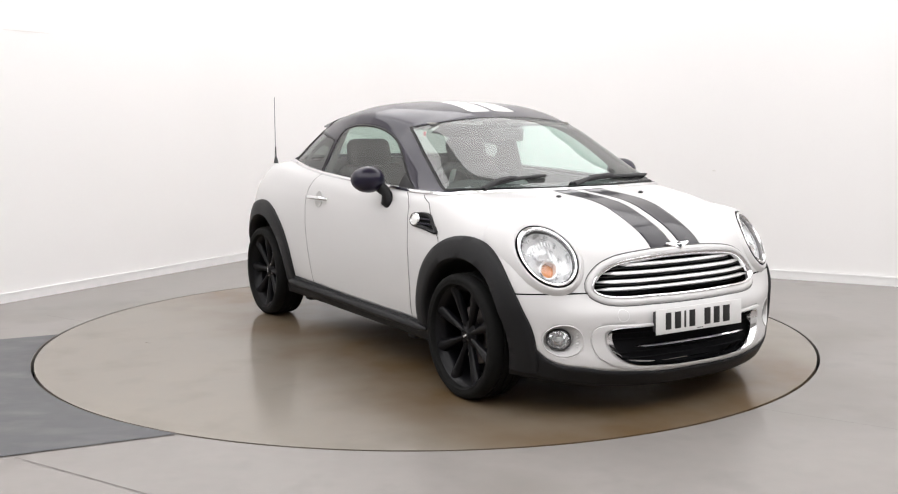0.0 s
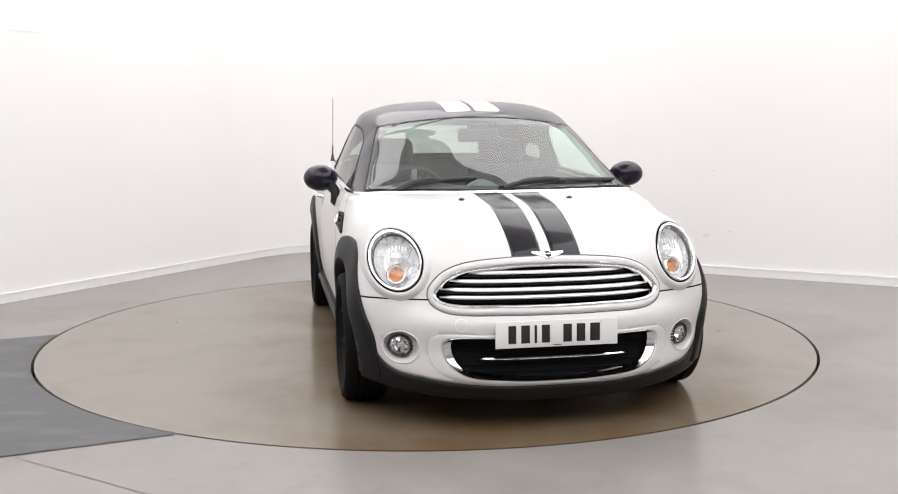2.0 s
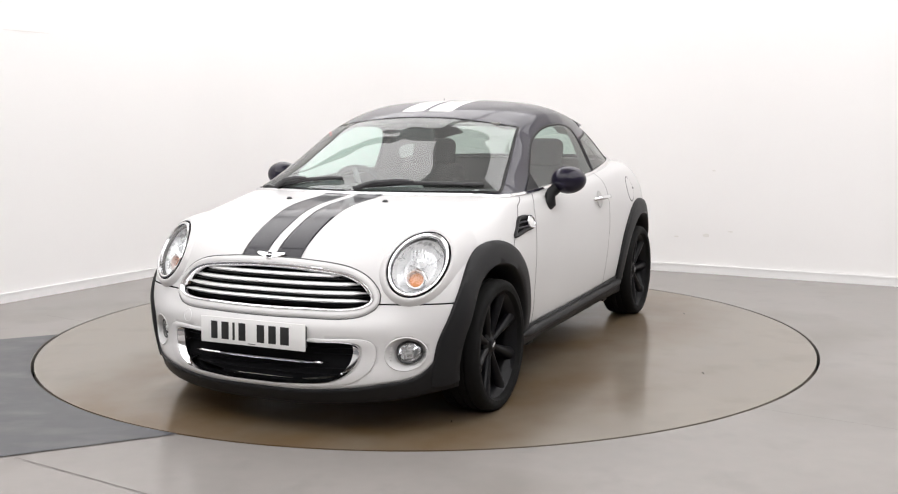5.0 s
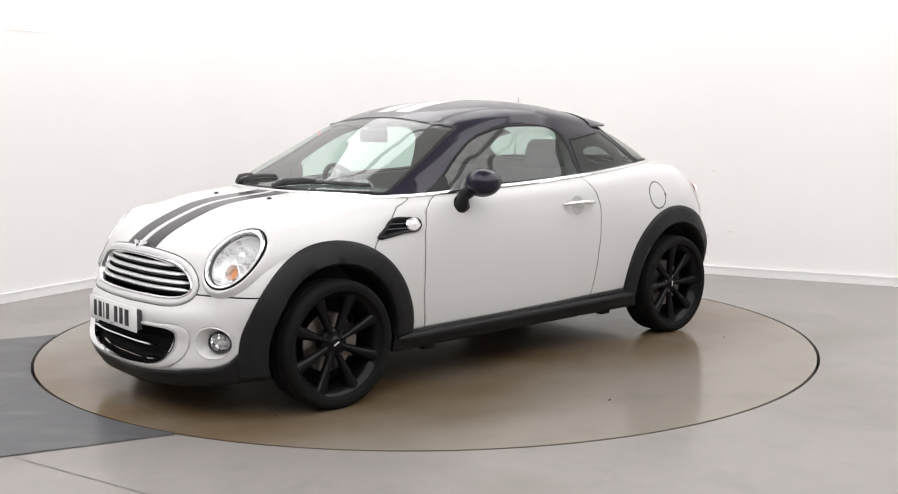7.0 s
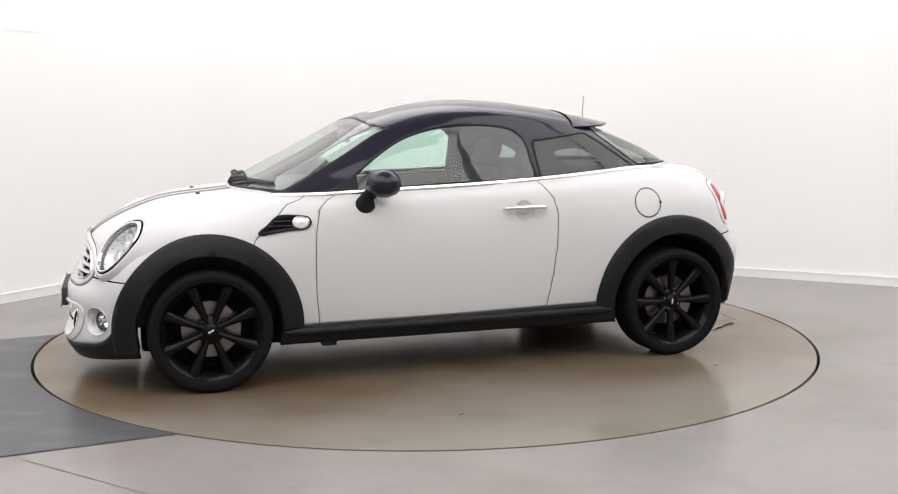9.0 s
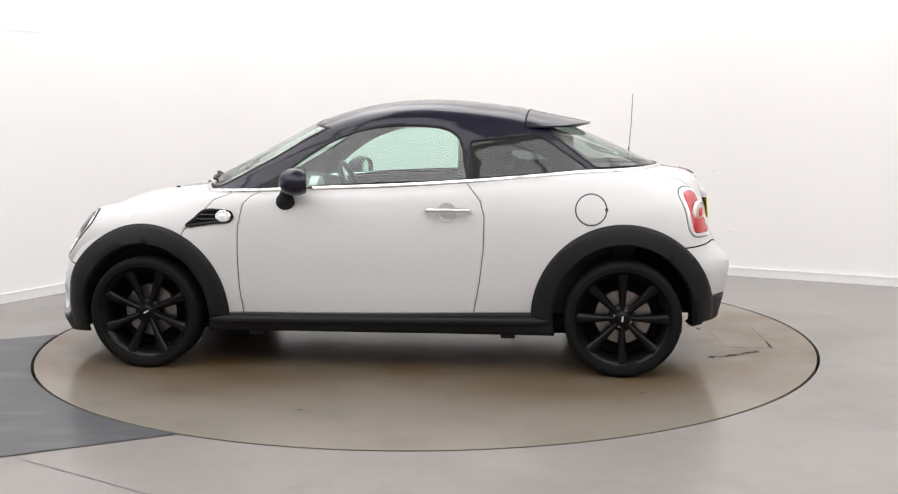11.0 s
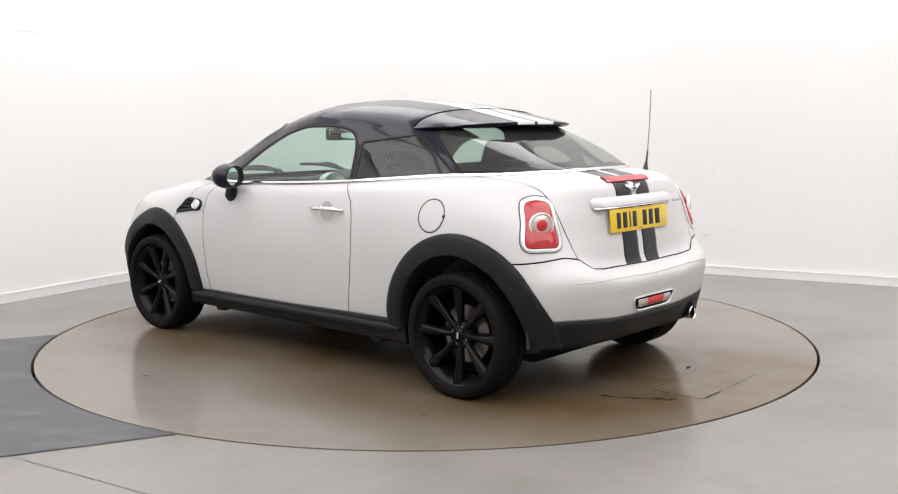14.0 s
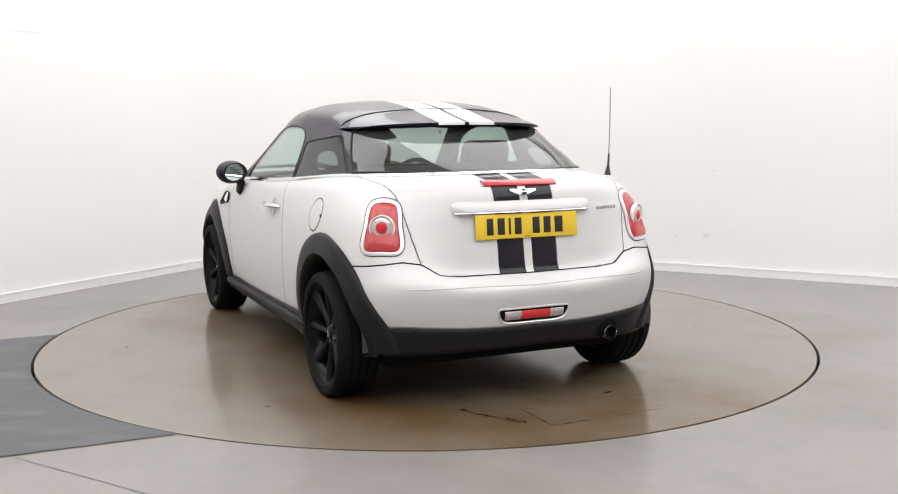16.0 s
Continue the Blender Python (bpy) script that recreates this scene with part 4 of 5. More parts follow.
def headlamps():
    for side in (1, -1):
        y0, z0 = .628 * side, .692
        middle = front_pt(y0, z0)
        facing = Vector((1, .50 * side, .66)).normalized()

        def shape(s, off, flat=.52):
            """An oval between the curve of the wing and the flatter face of the lamp."""
            out = []
            for y, z in oval(y0, z0, .124, .139, s):
                p = front_pt(y, z)
                face = Vector((middle.x + .006 - .50 * (abs(y) - abs(y0)) - .66 * (z - z0), y, z))
                out.append(p.lerp(face, flat) + facing * off)
            return out
        surround = part("headlamp", rings([shape(1.17, -.006, 0), shape(1.13, .000, .08), shape(1.08, .003, .26), shape(1.03, .004, .44), shape(.99, .007), shape(.955, .009), shape(.925, .008), shape(.90, .004), shape(.885, -.006)]), PAINT, CAR, "round headlamp with silver bezel, clear lens and amber indicator")
        part("inner_bezel", rings([shape(.762, -.004), shape(.758, .000), shape(.745, -.002), shape(.73, -.016)]), CABIN, surround, "dark inner ring of the lamp")
        part("bezel_gap", rings([shape(.899, .000), shape(.895, .0075), shape(.878, .0105), shape(.855, -.006)]), GAP, surround, "black sealing ring")
        part("bezel", rings([shape(.872, -.004), shape(.868, .009), shape(.84, .013), shape(.79, .010), shape(.765, .002), shape(.755, -.02)]), CHROME, surround, "bright chrome ring")
        c = sum(shape(.5, 0), Vector()) / 40
        n = (facing + Vector((.5, 0, 0))).normalized()

        def inner(s, off):
            return [c + (p - c) * s - n * off for p in shape(.775, 0)]
        part("reflector", rings([inner(1, .012), inner(.97, .028), inner(.86, .048), inner(.6, .072), inner(.3, .084), inner(.06, .087)], cap=True), REFLECTOR, surround, "faceted chrome reflector", sharp=12)
        part("lens", rings([shape(.775, .003), shape(.6, .009), shape(.4, .013), shape(.2, .015), shape(.03, .0155)], cap=True), LENS, surround, "clear domed lamp lens")
        up = n.cross(Vector((0, 1, 0))).normalized()
        up = up if up.z > 0 else -up
        rt = up.cross(n)

        def pod(name, cu, cr, r, mat, depth, label):
            o = c + up * cu + rt * cr - n * depth
            m = Matrix((rt, up, n)).transposed().to_4x4()
            m.translation = o
            return part(name, lathe([(0, r * .35), (r * .3, r * .33), (r * .6, r * .2), (r * .85, 0), (r * .9, -.03), (0, -.03)], 28, axis="z"), mat, surround, label, m), m
        pod("bulb", .022, -.004, .030, REFLECTOR, .045, "bright silver bulb cap")
        pod("bulb_glass", .022, -.004, .017, LENS, .030, "")
        m = Matrix((rt, up, n)).transposed().to_4x4()
        m.translation = c - up * .054 - rt * .004 - n * .020
        part("indicator", lathe([(0, -.022), (.012, -.022), (.024, -.025), (.033, -.030), (0, -.032)], 28, axis="z"), AMBER, surround, "amber indicator bulb", m)
        part("indicator_cup", lathe([(.0375, .002), (.0345, .001), (.032, -.012), (.030, -.030), (.036, -.030)], 28, axis="z"), REFLECTOR, surround, "bright cup round the indicator", m)
        part("indicator_ring", lathe([(.0365, -.03), (.0365, .0), (.039, .005), (.042, .002), (.042, -.03)], 28, axis="z"), CHROME, surround, "", m)
        for k in range(7):
            part("reflector_rib", box((.006, .034, .006), (-.042 + .014 * k, .062 - abs(k - 3) * .004, -.046), .002), REFLECTOR, surround, m=Matrix.LocRotScale(c, m.to_quaternion(), None))


def fog_lamps():
    for side in (1, -1):
        y0, z0 = .622 * side, .343
        shape = lambda s, off, dy=0.0: [front_pt(y0 + (y - y0) * s + dy, z0 + (z - z0) * s, off) for y, z in oval(y0, z0, .074, .069, 1, 32)]
        d = .016 * side
        f = part("fog_lamp", rings([shape(1.03, .001), shape(.98, .004), shape(.93, -.002), shape(.86, -.018, d * .5), shape(.68, -.036, d), shape(.60, -.040, d)]), PAINT, CAR, "round fog lamp in a silver recess")
        part("ring", rings([shape(.63, -.040, d), shape(.63, -.020, d), shape(.59, -.016, d), shape(.55, -.020, d), shape(.54, -.04, d)]), CABIN, f, "black lamp ring")
        part("reflector", rings([shape(.56, -.026, d), shape(.47, -.048, d), shape(.26, -.062, d), shape(.04, -.066, d)], cap=True), CHROME, f, "", sharp=10)
        part("bulb_shield", box((.02, .03, .018), tuple(sum(shape(.2, -.034, d), Vector()) / 32), .006), SATIN, f)
        part("lens", rings([shape(.56, -.020, d), shape(.38, -.013, d), shape(.17, -.009, d), shape(.03, -.009, d)], cap=True), LENS, f, "clear fog lamp lens")
        for k in range(5):
            y, z = y0 - .052 * side, z0 - .026 + .013 * k
            part("recess_rib", tube([front_pt(y - o * side, z, -.012 - .9 * o) for o in (-.006, .006, .018)], .0022, 6), PAINT, f)




def span(loop, z):
    """Half width of an outline at the height z."""
    ys = []
    for p, q in zip(loop, np.roll(loop, -1, axis=0)):
        if (p[1] - z) * (q[1] - z) < 0:
            ys.append(p[0] + (q[0] - p[0]) * (z - p[1]) / (q[1] - p[1]))
    return max(abs(min(ys)), abs(max(ys))) if ys else 0.0


def net(loop, depth, rows, z0, z1):
    """A dark back wall behind an opening that follows the nose."""
    lines = []
    for i in range(rows + 1):
        z = z0 + (z1 - z0) * i / rows
        w = max(span(loop, min(max(z, loop[:, 1].min() + .002), loop[:, 1].max() - .002)), .02) + .01
        lines.append([front_pt(-w + 2 * w * k / 40, z) + Vector((-depth, 0, 0)) for k in range(41)])
    return rings(lines, closed=False)


def bar_across(z, w, depth, height, thick, droop=0.0):
    """A slat across the nose with a rounded front."""
    b = bmesh.new()
    rows = []
    for k in range(49):
        y = -w + 2 * w * k / 48
        c = front_pt(y, z) - Vector((depth, 0, 0))
        t = max(min(1, (1 - abs(y) / w) * 10), .2)
        rows.append([b.verts.new(c + Vector((dx, 0, dz * t - droop * (y / w) ** 2))) for dx, dz in ((0, -height * .5), (thick * .7, -height * .42), (thick, 0), (thick * .7, height * .42), (0, height * .5))])
    for p, q in zip(rows, rows[1:]):
        for j in range(5):
            b.faces.new((p[j], p[(j + 1) % 5], q[(j + 1) % 5], q[j]))
    b.faces.new(rows[0])
    b.faces.new(rows[-1])
    return b


def front_grille():
    shape = lambda d, off: [front_pt(y, z, off) for y, z in grown(GRILLE, d)]
    g = part("grille", rings([shape(.013, .003), shape(.012, .010), shape(.008, .014), shape(.003, .012), shape(-.001, .006), shape(-.003, -.01), shape(-.004, -.035)]), CHROME, CAR, "wide oval grille with chrome surround and slats")
    part("back_panel", net(GRILLE, .045, 8, .522, .672), GAP, g, "black grille opening")
    for z in (.648, .614, .580, .549):
        part("slat", bar_across(z, span(GRILLE, z) - .012, .022, .016, .018), SATIN, g, "polished chrome slat")
    for z in (.631, .597, .564):
        part("slat", bar_across(z, span(GRILLE, z) - .02, .04, .008, .012), CABIN, g)
    part("surround", rings([shape(.036, -.002), shape(.034, .005), shape(.028, .010), shape(.018, .011), shape(.013, .008), shape(.012, -.01)]), PAINT, g, "silver painted outer surround")
    part("surround_gap", rings([shape(.041, -.004), shape(.040, .0014), shape(.0365, .0014), shape(.0355, -.004)]), JOINT, g)
    # lower intake
    inner = smooth_loop([(-.425, .374), (-.40, .384), (-.2, .388), (0, .388), (.2, .388), (.40, .384), (.425, .374), (.415, .305), (.36, .250), (.2, .226),
                         (0, .221), (-.2, .226), (-.36, .250), (-.415, .305)], 120)

    def lower(s, off):
        q = INTAKE * (1 - s) + inner * s
        return [front_pt(y, z, off) for y, z in q]
    i = part("lower_intake", rings([lower(0, -.002), lower(.02, .006), lower(.3, .010), lower(.56, .010), lower(.64, .002)]), PAINT, CAR, "wide lower air intake with silver surround and black mesh")
    part("inner_frame", rings([lower(.62, .001), lower(.65, .010), lower(.70, .011), lower(.80, .002), lower(.97, -.008), lower(1.0, -.03), lower(1.0, -.05)]), CHROME, i, "chrome inner frame")
    part("back_panel", net(inner, .05, 8, .224, .386), GAP, i, "black mesh opening")
    part("bar", bar_across(.306, .335, .012, .010, .012), CHROME, i, "thin chrome bar")
    for z in (.252, .277, .335, .36):
        part("fin", bar_across(z, span(inner, z) - .012, .040, .004, .008), GAP, i)
    part("tow_cover_gap", rings([[front_pt(-.385 + r * math.cos(a), .445 + r * math.sin(a), o) for a in (2 * math.pi * k / 24 for k in range(24))] for r, o in ((.0275, -.001), (.0265, .0008), (.0245, .0008), (.0235, -.001))]), SATIN, CAR)


def plate(name, m, mat, label):
    p = part(name, box((.52, .111, .006), (0, 0, 0), .0028, segments=2), mat, CAR, label, m)
    x = -.208
    for i, w in enumerate((.036, .040, .012, .038, None, .040, .040, .046)):
        if w is None:
            x += .036
            continue
        part("character_bar", box((w * .92, .074, .0016), (x + w / 2, 0, .0034), .0006), INK, p, "plain black bar")
        x += w + .0175
    part("maker_bar", box((.035, .003, .0012), (0, -.047, .0033), .0004), INK, p)
    for sx in (-1, 1):
        part("screw_cap", lathe([(0, .0016), (.005, .0014), (.006, 0), (0, 0)], 12, axis="z"), mat, p, m=Matrix.Translation((.19 * sx, .043, .003)))
    return p


def winged_badge(m, name, label):
    b = ball((0, 0, .003), (.022, .022, .007))
    for s in (1, -1):
        w = bmesh.new()
        rows = []
        for k in range(7):
            x = (.014 + .054 * k / 6) * s
            hi, lo = .017 + .004 * k / 6, -.015 + .022 * (k / 6)
            t = .006 * (1 - .5 * k / 6)
            rows.append([w.verts.new((x, hi, 0)), w.verts.new((x, hi - .003, t)), w.verts.new((x, lo + .003, t)), w.verts.new((x, lo, 0))])
        for p, q in zip(rows, rows[1:]):
            for j in range(3):
                w.faces.new((p[j], p[j + 1], q[j + 1], q[j]))
        w.faces.new(rows[-1])
        b = join_bm(b, w)
    p = part(name, b, CHROME, CAR, label, m)
    part("centre", ball((0, 0, .0085), (.0150, .0150, .0020)), STRIPE, p, "black round centre")
    part("centre_bar", box((.030, .006, .003), (0, 0, .0105), .001), CHROME, p)
    return p


def nose_details():
    at = Vector((1.924, 0, .4115))
    plate("front_number_plate", Matrix.Translation(at) @ Matrix(((0, 0, 1), (1, 0, 0), (0, 1, 0))).to_4x4() @ Matrix.Rotation(radians(-2), 4, "X"), PLATE_WHITE, "white number plate with plain black bars")
    part("plate_holder", box((.03, .50, .09), (1.906, 0, .41), .006), CABIN, CAR)
    n = on_body(front_pt(0, .712))[1]
    n = Vector((n.x, 0, n.z)).normalized()
    m = Matrix((Vector((0, 1, 0)), n.cross(Vector((0, 1, 0))), n)).transposed().to_4x4()
    m.translation = front_pt(0, .712) + n * .006
    winged_badge(m, "bonnet_badge", "chrome winged badge with black centre")
    for s in (1, -1):
        crease = hermite((0, 1, 2, 3), [(1.42, .485), (1.24, .575), (1.06, .645), (.92, .685)], np.linspace(0, 3, 30))
        part("bonnet_crease", tube([top_pt(x, y * s, -.0025) for x, y in crease], .0045, 8), PAINT, CAR)
        p = top_pt(1.238, .261 * s)
        part("washer_nozzle", ball(p + Vector((0, 0, .003)), (.012, .014, .008), u=12, v=8), CABIN, CAR, "small black washer nozzle")


# ---- sides ----
def side_details():
    for s in (1, -1):
        vent = np.array([(.998, .748), (.955, .785), (.905, .825), (.80, .826), (.760, .818), (.748, .795), (.765, .772), (.85, .762)])
        loop = smooth_loop(vent, 48)
        shape = lambda d, off: [side_pt(x, z, s, off) for x, z in grown(loop, d)]
        v = part("side_vent", rings([shape(.004, -.003), shape(.004, .008), shape(-.002, .012), shape(-.010, .009), shape(-.014, .002)]), PLASTIC, CAR, "black side vent with clear repeater lamp")
        part("vent_back", rings([shape(-.012, .003), shape(-.025, .0015)], cap=True), GAP, v)
        for k in range(2):
            z = .781 + .022 * k
            part("vent_bar", tube([side_pt(x, z, s, .006) for x in np.linspace(.955 - .03 * k, .83, 8)], .0045, 6), BLACK, v)
        ring = lambda r, off: [side_pt(.797 + r * 1.15 * math.cos(a), .796 + r * .82 * math.sin(a), s, off) for a in (2 * math.pi * k / 28 for k in range(28))]
        part("repeater_ring", rings([ring(.036, .004), ring(.036, .013), ring(.031, .016), ring(.028, .010)]), CHROME, v, "chrome ring")
        part("repeater_lens", rings([ring(.029, .011), ring(.02, .016), ring(.008, .018), ring(.001, .018)], cap=True), PLATE_WHITE, v, "clear side repeater lamp")
        part("repeater_bulb", rings([ring(.008, .0185), ring(.004, .0195), ring(.0005, .0195)], cap=True), SATIN, v)
        # handle
        cup = lambda r, off: [side_pt(-.355 + r * math.cos(a), .824 + r * math.sin(a), s, off) for a in (2 * math.pi * k / 32 for k in range(32))]
        h = part("door_handle", tube([side_pt(x, .829, s, o) for x, o in ((-.245, .004), (-.252, .022), (-.27, .034), (-.31, .040), (-.36, .042), (-.41, .040), (-.45, .034), (-.468, .022), (-.475, .004))],
                                     [.008, .010, .0115, .012, .012, .012, .0115, .010, .008], 10), CHROME, CAR, "chrome bar door handle over a round recess")
        part("recess", rings([cup(.049, .0005), cup(.047, .0028), cup(.044, .0012), cup(.02, .0010), cup(.002, .0010)], cap=True), SHADED_RECESS, h, "shallow round silver recess, shade painted in")
        # mirror
        x0, y0, z0 = .405, .862 * s, .978
        swept = Matrix.Translation((x0, y0, z0)) @ Matrix.Rotation(radians(17 * s), 4, "Z") @ Matrix.Translation((-x0, -y0, -z0))
        shell = bmesh.new()
        rows = []
        for i in range(15):
            t = i / 14
            x = x0 + .079 - .130 * t
            r = math.sqrt(max(0, 1 - ((.62 - t) / .64) ** 2)) if t < .62 else 1 - .17 * ((t - .62) / .38) ** 2
            r = max(r, .05)
            rows.append([shell.verts.new(swept @ Vector((x, y0 + .093 * r * math.cos(a) * (1 if math.cos(a) * s > 0 else .93), z0 + .070 * r * math.sin(a)))) for a in (2 * math.pi * k / 36 for k in range(36))])
        for p, q in zip(rows, rows[1:]):
            for j in range(36):
                shell.faces.new((p[j], p[(j + 1) % 36], q[(j + 1) % 36], q[j]))
        shell.faces.new(rows[0])
        mi = part("door_mirror", shell, BLACK, CAR, "glossy black rounded door mirror on a stalk")
        back = x0 - .048
        loop = lambda k, x: [swept @ Vector((x, y0 + .093 * k * math.cos(a), z0 + .068 * k * math.sin(a))) for a in (2 * math.pi * j / 36 for j in range(36))]
        part("rim", rings([loop(.85, back + .004), loop(.86, back - .006), loop(.78, back - .006), loop(.74, back + .012)]), PLASTIC, mi)
        part("mirror_glass", rings([loop(.77, back + .010), loop(.5, back + .009), loop(.05, back + .0085)], cap=True), MIRROR, mi, "greenish mirror glass")
        foot_at = side_pt(.475, .872, s, -.01)
        arm = tube([foot_at, foot_at + Vector((-.005, .018 * s, .004)), Vector((.465, .80 * s, .915)), Vector((.43, .835 * s, .945)), Vector((.415, .85 * s, .965))], [.052, .046, .034, .034, .036], 16)
        bmesh.ops.scale(arm, vec=(1, .7, 1), space=Matrix.Translation(-foot_at), verts=arm.verts)
        part("stalk", arm, PLASTIC, mi, "matt black mirror stalk")
        part("mirror_triangle", rings([[side_pt(x, z, s, o, HOUSE_TREE) for x, z in ((.66, .935), (.50, .938), (.50, 1.01))] for o in (.001, .006)], cap=True), PLASTIC, mi)
    # fuel flap, on the left only
    cup = lambda r, off: [side_pt(-1.072 + r * math.cos(a), .838 + r * math.sin(a), 1, off) for a in (2 * math.pi * k / 48 for k in range(48))]
    f = part("fuel_flap", rings([cup(.073, .0005), cup(.071, .0025), cup(.05, .0022), cup(.001, .0022)], cap=True), PAINT, CAR, "round silver fuel flap")
    part("flap_gap", rings([cup(.080, .0002), cup(.079, .0012), cup(.0745, .0012), cup(.0735, .0002)]), JOINT, f)
    part("latch", ball(side_pt(-1.147, .838, 1, .002), (.009, .005, .009), u=10, v=8), CABIN, f)


# ---- tail ----
def tail_lamps():
    for s in (1, -1):
        c, n = on_body((-1.605, .660 * s, .823))
        n = Vector((n.x, n.y, 0)).normalized()
        rt = Vector((0, 0, 1)).cross(n)      # outwards to the lamp's right, seen from behind it
        w = 1 if rt.dot(Vector((0, s, 0))) > 0 else -1
        base = smooth_loop([(-.057, .090), (-.028, .105), (.028, .105), (.057, .090), (.072, .0), (.083, -.083), (.071, -.102), (0, -.105), (-.071, -.102), (-.083, -.083), (-.072, 0)], 56)

        def shape(d, off):
            out = []
            for u, v in grown(base, d):
                eye = c + n * 1.0 + rt * (u * w) + Vector((0, 0, v))
                at, nn = along(eye, -n)
                out.append((at if at else eye - n) + n * off)
            return out
        lamp = part("tail_lamp", rings([shape(.014, -.002), shape(.013, .007), shape(.006, .010), shape(-.002, .009), shape(-.004, .002)]), SATIN, CAR, "red tail lamp with silver surround and round inner lamp")
        part("surround_gap", rings([shape(.0185, -.003), shape(.0175, .0015), shape(.014, .0015)]), JOINT, lamp)
        part("red_lens", rings([shape(-.003, .004), shape(-.008, .012), shape(-.024, .016), shape(-.040, .018)], cap=True), RED, lamp, "deep red ribbed lens")
        o = c + n * .021 + Vector((0, 0, -.002))
        m = Matrix((rt, Vector((0, 0, 1)), n)).transposed().to_4x4()
        m.translation = o
        part("ring", lathe([(.057, -.014), (.057, .001), (.0535, .004), (.051, .001), (.050, -.012)], 40, axis="z"), PLATE_WHITE, lamp, "white ring", m)
        part("inner_lens", lathe([(.050, -.004), (.042, .003), (.026, .006), (.024, 0)], 36, axis="z"), RED_CLEAR, lamp, "clear pink-tinted reversing lens", m)
        part("inner_bulb", lathe([(0, .011), (.014, .010), (.023, .006), (.025, 0), (0, -.002)], 28, axis="z"), RED_BRIGHT, lamp, "bright red inner lens", m)


def tail_details():
    strip = lambda y0, y1, z0, z1, off, n=24: [[rear_pt(y0 + (y1 - y0) * k / n, z, o) for k in range(n + 1)] for z, o in ((z0, -.003), (z0, off), ((z0 + z1) / 2, off * 1.25), (z1, off), (z1, -.003))]
    part("high_brake_lamp", rings(strip(-.187, .187, .983, 1.003, .008), closed=False), RED, CAR, "slim red high-level brake lamp")
    b = bmesh.new()
    rows = []
    for k in range(41):
        y = -.355 + .71 * k / 40
        e = min(1, (1 - abs(y) / .356) * 9) ** .5
        zm = .893
        rows.append([b.verts.new(rear_pt(y, zm, 0) + Vector((-dx * e, 0, dz * (.55 + .45 * e)))) for dx, dz in ((-.004, -.026), (.028, -.025), (.036, -.014), (.030, .006), (.015, .022), (-.004, .027))])
    for p, q in zip(rows, rows[1:]):
        for j in range(6):
            b.faces.new((p[j], p[(j + 1) % 6], q[(j + 1) % 6], q[j]))
    b.faces.new(rows[0])
    b.faces.new(rows[-1])
    grip = part("tailgate_handle", b, PAINT, CAR, "body-coloured grip over the number plate", sharp=50)
    part("chrome_lip", tube([rear_pt(y, .893, 0) + Vector((-.031 * min(1, (1 - abs(y) / .356) * 9) ** .5, 0, -.022)) for y in np.linspace(-.345, .345, 40)], .0035, 6), CHROME, grip, "thin chrome lip")
    m = Matrix.Translation((-1.710, 0, .808)) @ Matrix(((0, 0, -1), (-1, 0, 0), (0, 1, 0))).to_4x4() @ Matrix.Rotation(radians(-5), 4, "X")
    plate("rear_number_plate", m, PLATE_YELLOW, "yellow number plate with plain black bars")
    part("plate_holder", box((.020, .46, .060), (-1.690, 0, .806), .006), CABIN, CAR)
    n = on_body(rear_pt(0, .953))[1]
    n = Vector((n.x, 0, n.z)).normalized()
    m = Matrix((Vector((0, -1, 0)), n.cross(Vector((0, -1, 0))), n)).transposed().to_4x4()
    m.translation = rear_pt(0, .953) + n * .004
    winged_badge(m, "tailgate_badge", "chrome winged badge with black centre")
    for k in range(6):
        p = rear_pt(-.405 - .021 * k, .868, .003)
        part("emblem_bar", box((.003, .015, .016), tuple(p), .001), CHROME, CAR)
    fog = lambda d, off: [rear_pt(y, z, off) for y, z in grown(smooth_loop([(-.16, .447), (-.10, .452), (.02, .453), (.14, .452), (.195, .447), (.185, .41), (.165, .392), (.02, .385), (-.13, .392), (-.15, .41)], 60), d)]
    f = part("rear_fog_lamp", rings([fog(.004, -.002), fog(.003, .005), fog(-.001, .007), fog(-.004, .004), fog(-.005, .001)]), SATIN, CAR, "low red fog lamp with clear ends")
    part("lens_back", rings([fog(-.0045, .001), fog(-.006, .0025), fog(-.014, .002), fog(-.026, .001)], cap=True), GAP, f)
    for y0, y1, mat, name in ((-.132, -.064, CLEAR_LENS, "clear_lens"), (-.062, .084, RED_BRIGHT, "red_lens"), (.086, .166, CLEAR_LENS, "clear_lens")):
        part(name, rings([[rear_pt(y0 + (y1 - y0) * k / 10, z, o) for k in range(11)] for z, o in ((.400, .001), (.404, .005), (.421, .008), (.437, .005), (.441, .001))], closed=False), mat, f)
    ex = lathe([(.026, .12), (.030, .12), (.0335, -.02), (.0345, -.028), (.032, -.032), (.029, -.026), (.027, .10)], 32)
    p = part("exhaust", ex, CHROME, CAR, "round chrome exhaust tip", Matrix.Translation((-1.765, -.400, .295)) @ Matrix.Rotation(radians(-90), 4, "Z"))
    part("pipe_inside", lathe([(0, .02), (.0285, .02), (.0285, -.024)], 24), GAP, p)
    cut = lambda r, off: [rear_pt(-.400 + r * math.cos(a), .298 + r * math.sin(a), off) for a in (2 * math.pi * k / 28 for k in range(28))]
